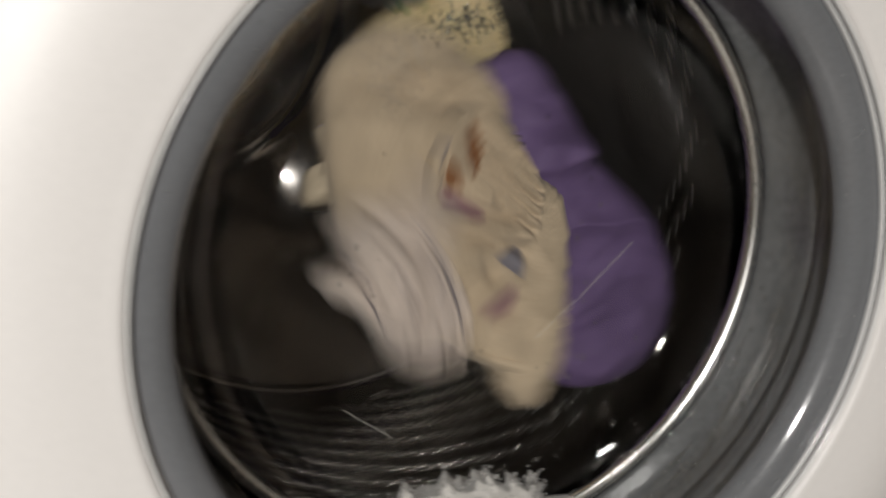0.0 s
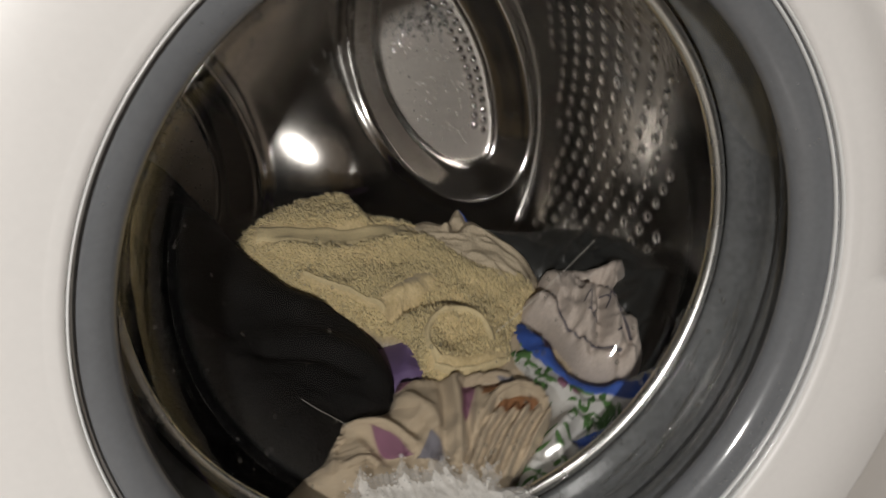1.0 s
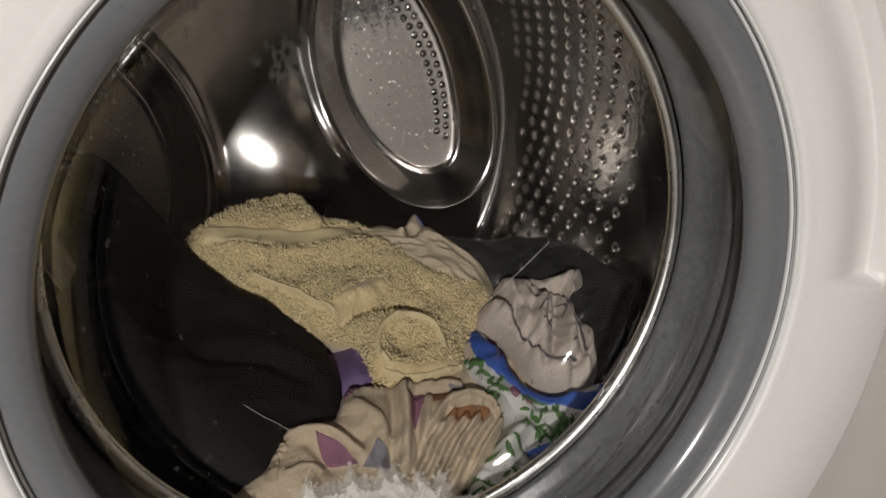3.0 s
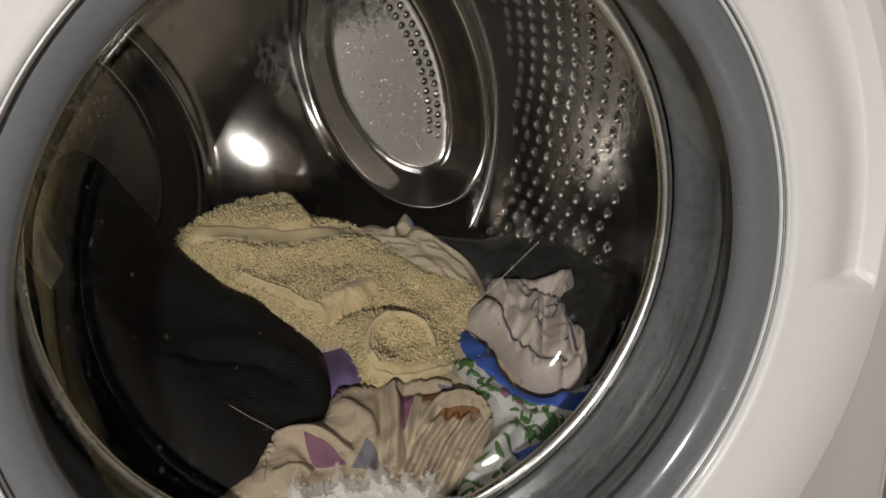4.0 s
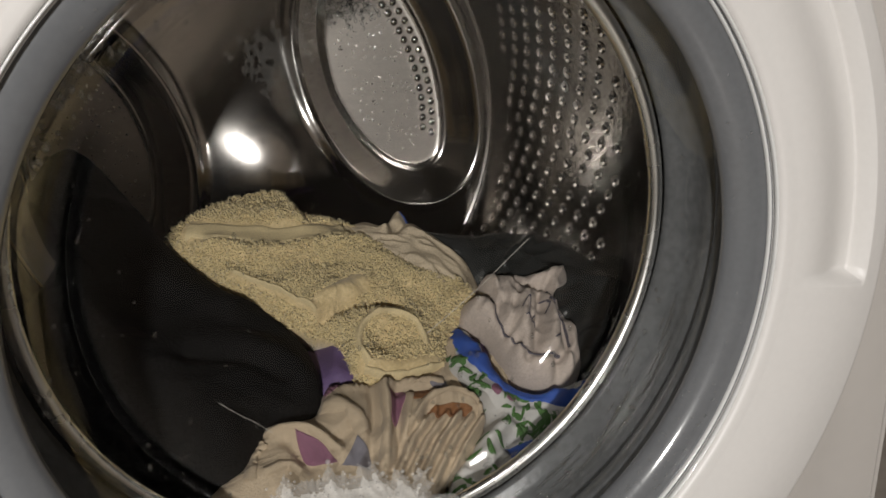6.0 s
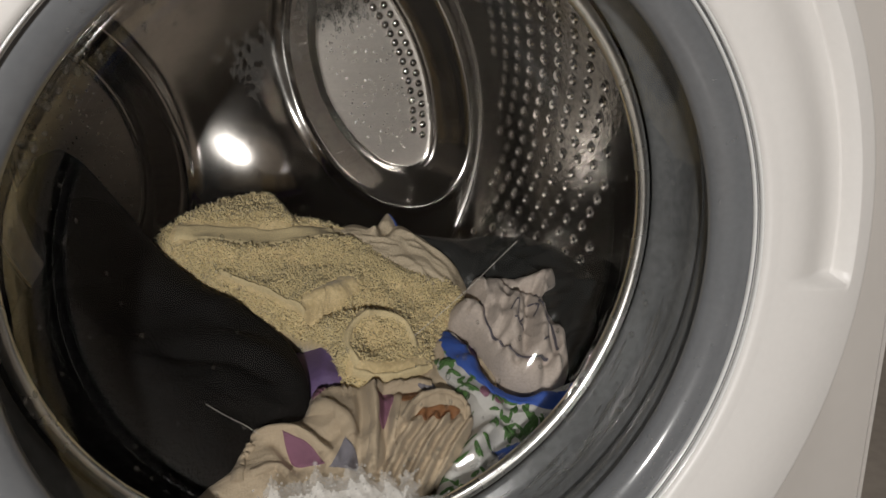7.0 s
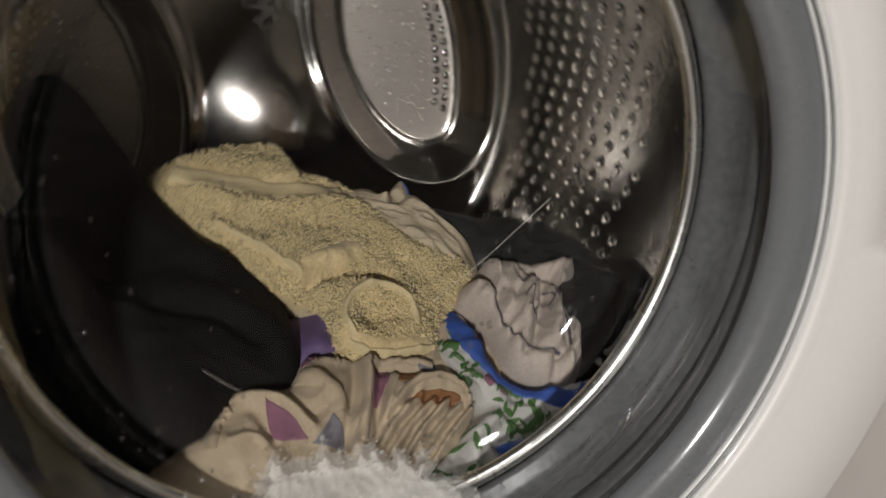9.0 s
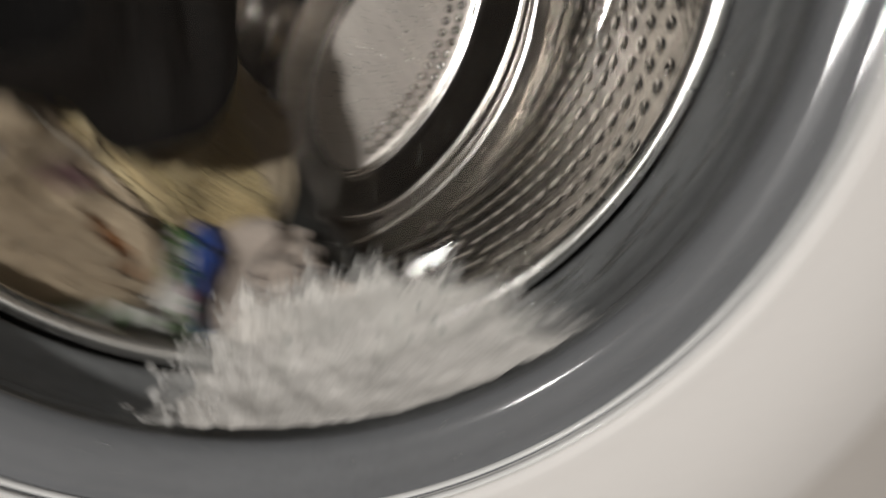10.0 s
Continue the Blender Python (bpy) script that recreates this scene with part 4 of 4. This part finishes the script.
def droplets():
    """Beads and runs of water on the glass."""
    rnd = random.Random(12)
    prof = [(0.1480, 0.030), (0.1470, 0.039), (0.1448, 0.051), (0.1405, 0.064), (0.135, 0.075), (0.128, 0.083), (0.118, 0.090), (0.10, 0.095), (0.075, 0.099), (0.045, 0.1015)]
    verts, faces = [], []
    seed = bmesh.new()
    bmesh.ops.create_icosphere(seed, subdivisions=2, radius=1.0)
    bv, bf = [w.co.copy() for w in seed.verts], [[w.index for w in fc.verts] for fc in seed.faces]
    seed.free()
    spots = [(rnd.random() * 8.9, rnd.uniform(0, 360), rnd.uniform(0.0004, 0.0012)) for i in range(170)]
    spots += [(rnd.uniform(0.3, 3.5), rnd.gauss(318, 18), rnd.uniform(0.0005, 0.0017)) for i in range(90)]
    spots += [(rnd.uniform(3, 7.5), rnd.gauss(300, 14), rnd.uniform(0.0006, 0.0016)) for i in range(26)]
    spots += [(rnd.gauss(6.55, 0.22), rnd.gauss(92, 5), rnd.uniform(0.0003, 0.0010)) for i in range(240)]
    spots += [(rnd.uniform(0.5, 4), rnd.gauss(140, 10), rnd.uniform(0.0008, 0.0018)) for i in range(24)]
    for s, ang, rad in spots:
        k = int(s)
        t = s - k
        r, y = (prof[k][q] * (1 - t) + prof[k + 1][q] * t for q in (0, 1))
        a = radians(ang)
        c = Vector((r * math.cos(a), y, r * math.sin(a)))
        n0, long = len(verts), rnd.uniform(1.0, 1.9)
        if 295 < ang < 345 and s < 3.6 and rnd.random() < 0.75:
            # runs of water drawn out along the rim
            tang, long = Vector((-math.sin(a), 0, math.cos(a))), rnd.uniform(3, 11)
            out = Vector((math.cos(a), 0, math.sin(a)))
            verts += [tuple(c + tang * (w.x * rad * long) - out * ((w.x * rad * long) ** 2 / (2 * r)) + out * (w.z * rad * 0.6) + Vector((0, w.y * rad * 0.6, 0))) for w in bv]
        else:
            verts += [tuple(c + Vector((w.x * rad, w.y * rad * 0.8, w.z * rad * long))) for w in bv]
        faces += [[n0 + q for q in fc] for fc in bf]
    # drops on the grey ring round the glass
    ring = [(0.1600, 0.0045), (0.1572, 0.0057), (0.1545, 0.0073), (0.1522, 0.0092), (0.1506, 0.0113), (0.1496, 0.0138)]
    for i in range(150):
        s = rnd.uniform(0, 4.9)
        k = int(s)
        r, y = (ring[k][q] * (1 - s + k) + ring[k + 1][q] * (s - k) for q in (0, 1))
        a, rad = radians(rnd.gauss(-43, 11) if i < 105 else rnd.uniform(0, 360)), rnd.uniform(0.0003, 0.0010)
        c, n0 = Vector((r * math.cos(a), y, r * math.sin(a))), len(verts)
        verts += [tuple(c + Vector((w.x * rad, w.y * rad * 0.6, w.z * rad))) for w in bv]
        faces += [[n0 + q for q in fc] for fc in bf]
    me = bpy.data.meshes.new("water_droplets")
    me.from_pydata(verts, [], faces)
    me.polygons.foreach_set("use_smooth", [True] * len(faces))
    me.materials.append(WATER)
    me.update()
    ob = tagged(new("water_droplets", me), "clear water droplets on the wet door glass", "water drops", kind="stuff")
    ob.location = (0, 0, DOOR_Z)
    ob.visible_shadow = False
    return ob


def wisps():
    """Thin soapy smears that run down the inside of the glass."""
    line = [(0.148, 0.0185), (0.140, 0.0675), (0.135, 0.0765), (0.128, 0.0845), (0.118, 0.0915), (0.10, 0.0965), (0.075, 0.1005), (0.045, 0.103), (0.02, 0.104)]
    verts, faces, grid = [], [], {}
    for i in range(241):
        for k in range(161):
            a, r = 82 + 62 * i / 240, 0.046 + 0.092 * k / 160
            q = next(n for n in range(len(line) - 1) if line[n + 1][0] <= r)
            f = (r - line[q + 1][0]) / (line[q][0] - line[q + 1][0])
            x, z = r * math.cos(radians(a)), r * math.sin(radians(a))
            core = math.exp(-((a - 112) / 13) ** 2 - ((r - 0.094) / 0.022) ** 2) + 0.9 * math.exp(-((a - 93) / 7) ** 2 - ((r - 0.110) / 0.008) ** 2)
            grid[i, k] = (0.9 * core + 0.45 * noise.noise((x * 210 + z * 110, z * 70 - x * 40, 1)) + 0.45 * noise.noise((x * 520, z * 300, 6)) - 0.6, len(verts))
            verts.append((x, line[q + 1][1] * (1 - f) + line[q][1] * f + 0.0006, z))
    for i in range(240):
        for k in range(160):
            cell = [grid[i, k], grid[i + 1, k], grid[i + 1, k + 1], grid[i, k + 1]]
            if min(c[0] for c in cell) > 0:
                faces.append([c[1] for c in cell])
    me = bpy.data.meshes.new("soap_smears")
    me.from_pydata(verts, [], faces)
    me.polygons.foreach_set("use_smooth", [True] * len(faces))
    me.materials.append(SMEAR)
    me.update()
    ob = tagged(new("soap_smears", me), "thin grey soap smears running down the glass", "soap smears", kind="stuff")
    ob.location = (0, 0, DOOR_Z)
    ob.visible_shadow = False


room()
washer = machine()
the_drum = drum(washer)
pile = laundry()
suds = foam()
drops = droplets()
wisps()
thread([(0.034, 0.097, -0.059), (0.058, 0.095, -0.041), (0.075, 0.094, -0.026), (0.089, 0.092, -0.013)])
thread([(-0.073, 0.092, -0.075), (-0.064, 0.093, -0.084), (-0.056, 0.094, -0.090), (-0.049, 0.094, -0.097)])


# ---- what moves ----
def spin(deg):
    return Matrix.Translation((0, 0, ZC)) @ pose(0, 0, 0, 0, deg, 0) @ Matrix.Translation((0, 0, -ZC))


def motions():
    walk(the_drum, [(t, pose(0, 0, ZC, 0, a, 0)) for t, a in TURNS])
    # the suds slide a little along the seal as the drum starts
    walk(suds, [(0.0, spin(0)), (9.0, spin(0)), (9.3, spin(-6)), (9.5, spin(-8)), (9.6, spin(-9)), (10.0, spin(-16))])
    # how each garment tumbles down at the start: seconds, place of its middle, lean towards the door, twist
    falls = {
        "shirt": [(0.0, (0.022, 0.135, -0.016), 48, 88), (0.1, (0.009, 0.14, -0.020), 44, 62), (0.2, (-0.035, 0.145, -0.079), 34, 30), (0.3, (-0.050, 0.150, -0.100), 18, 5), (0.4, (-0.046, 0.155, -0.119), 5, -10), (0.6, (-0.033, 0.155, -0.135), 2, -4)],
        "purple": [(0.0, (0.078, 0.178, -0.020), 50, -72), (0.1, (0.100, 0.175, -0.020), 48, -72), (0.2, (0.118, 0.185, -0.075), 40, -40), (0.3, (0.070, 0.225, -0.135), 20, 5), (0.4, (0.041, 0.240, -0.161), 5, 5)],
        "leaf": [(0.0, (0.037, 0.200, 0.155), 42, -10), (0.1, (0.060, 0.195, 0.118), 42, -15), (0.2, (0.060, 0.185, 0.040), 44, -22), (0.3, (0.036, 0.178, 0.005), 44, -25), (0.4, (0.066, 0.180, -0.085), 30, -5)],
        "crumple": [(0.0, (-0.030, 0.128, -0.034), 46, 20), (0.1, (-0.050, 0.140, 0.000), 44, 45), (0.2, (-0.015, 0.190, 0.010), 40, 40), (0.3, (0.030, 0.210, 0.000), 40, 30), (0.4, (0.060, 0.200, -0.034), 35, 30), (0.5, (0.084, 0.200, -0.113), 15, 10)],
        "charcoal": [(0.0, (0.180, 0.240, -0.158), 0, 0), (0.5, (0.156, 0.240, -0.108), 0, 0)],
        "sock": [(0.0, (-0.010, 0.210, 0.022), 30, 60), (0.2, (-0.030, 0.230, 0.000), 30, 60), (0.4, (0.005, 0.260, -0.060), 20, 20), (0.6, (0.061, 0.270, -0.083), 5, 5)],
        "towel": [(0.0, (0.019, 0.215, 0.080), 44, -50), (0.1, (-0.004, 0.210, 0.066), 44, -48), (0.2, (-0.030, 0.210, 0.036), 44, -50), (0.3, (-0.036, 0.220, 0.024), 42, -48), (0.4, (-0.036, 0.235, 0.000), 42, -45), (0.5, (-0.015, 0.250, -0.041), 35, -35), (0.6, (0.000, 0.260, -0.065), 20, -18), (0.7, (0.015, 0.260, -0.087), 8, -8)],
        "black": [(0.0, (0.160, 0.270, 0.020), 40, 150), (0.1, (0.150, 0.280, 0.055), 40, 110), (0.2, (0.100, 0.290, 0.090), 35, 50), (0.3, (0.005, 0.280, 0.100), 30, -10), (0.4, (-0.080, 0.245, 0.040), 18, -40), (0.5, (-0.108, 0.220, 0.009), 8, -42), (0.6, (-0.117, 0.210, -0.039), 0, -25), (0.7, (-0.101, 0.200, -0.069), 0, -10)],
    }
    for key, (ob, cloth) in pile.items():
        mid = Vector((cloth.c.x, cloth.c.y, cloth.lift))
        rows = []
        for t, at, lean, twist in falls[key]:
            rows.append((t, Matrix.Translation(Vector(at) + Vector((0, 0, ZC))) @ pose(0, 0, 0, math.degrees(TILT) + lean, 0, 0) @ pose(0, 0, 0, 0, 0, twist) @ Matrix.Translation(-mid)))
        slip = {9.6: (0.012, -0.005, 0.0), 10.0: (0.070, -0.03, -0.012)} if key == "black" else {}
        rows += [(t, Matrix.Translation(slip.get(t, (0, 0, 0))) @ spin(a) @ PILE) for t, a in TURNS if t >= 1.0]
        walk(ob, rows)


motions()
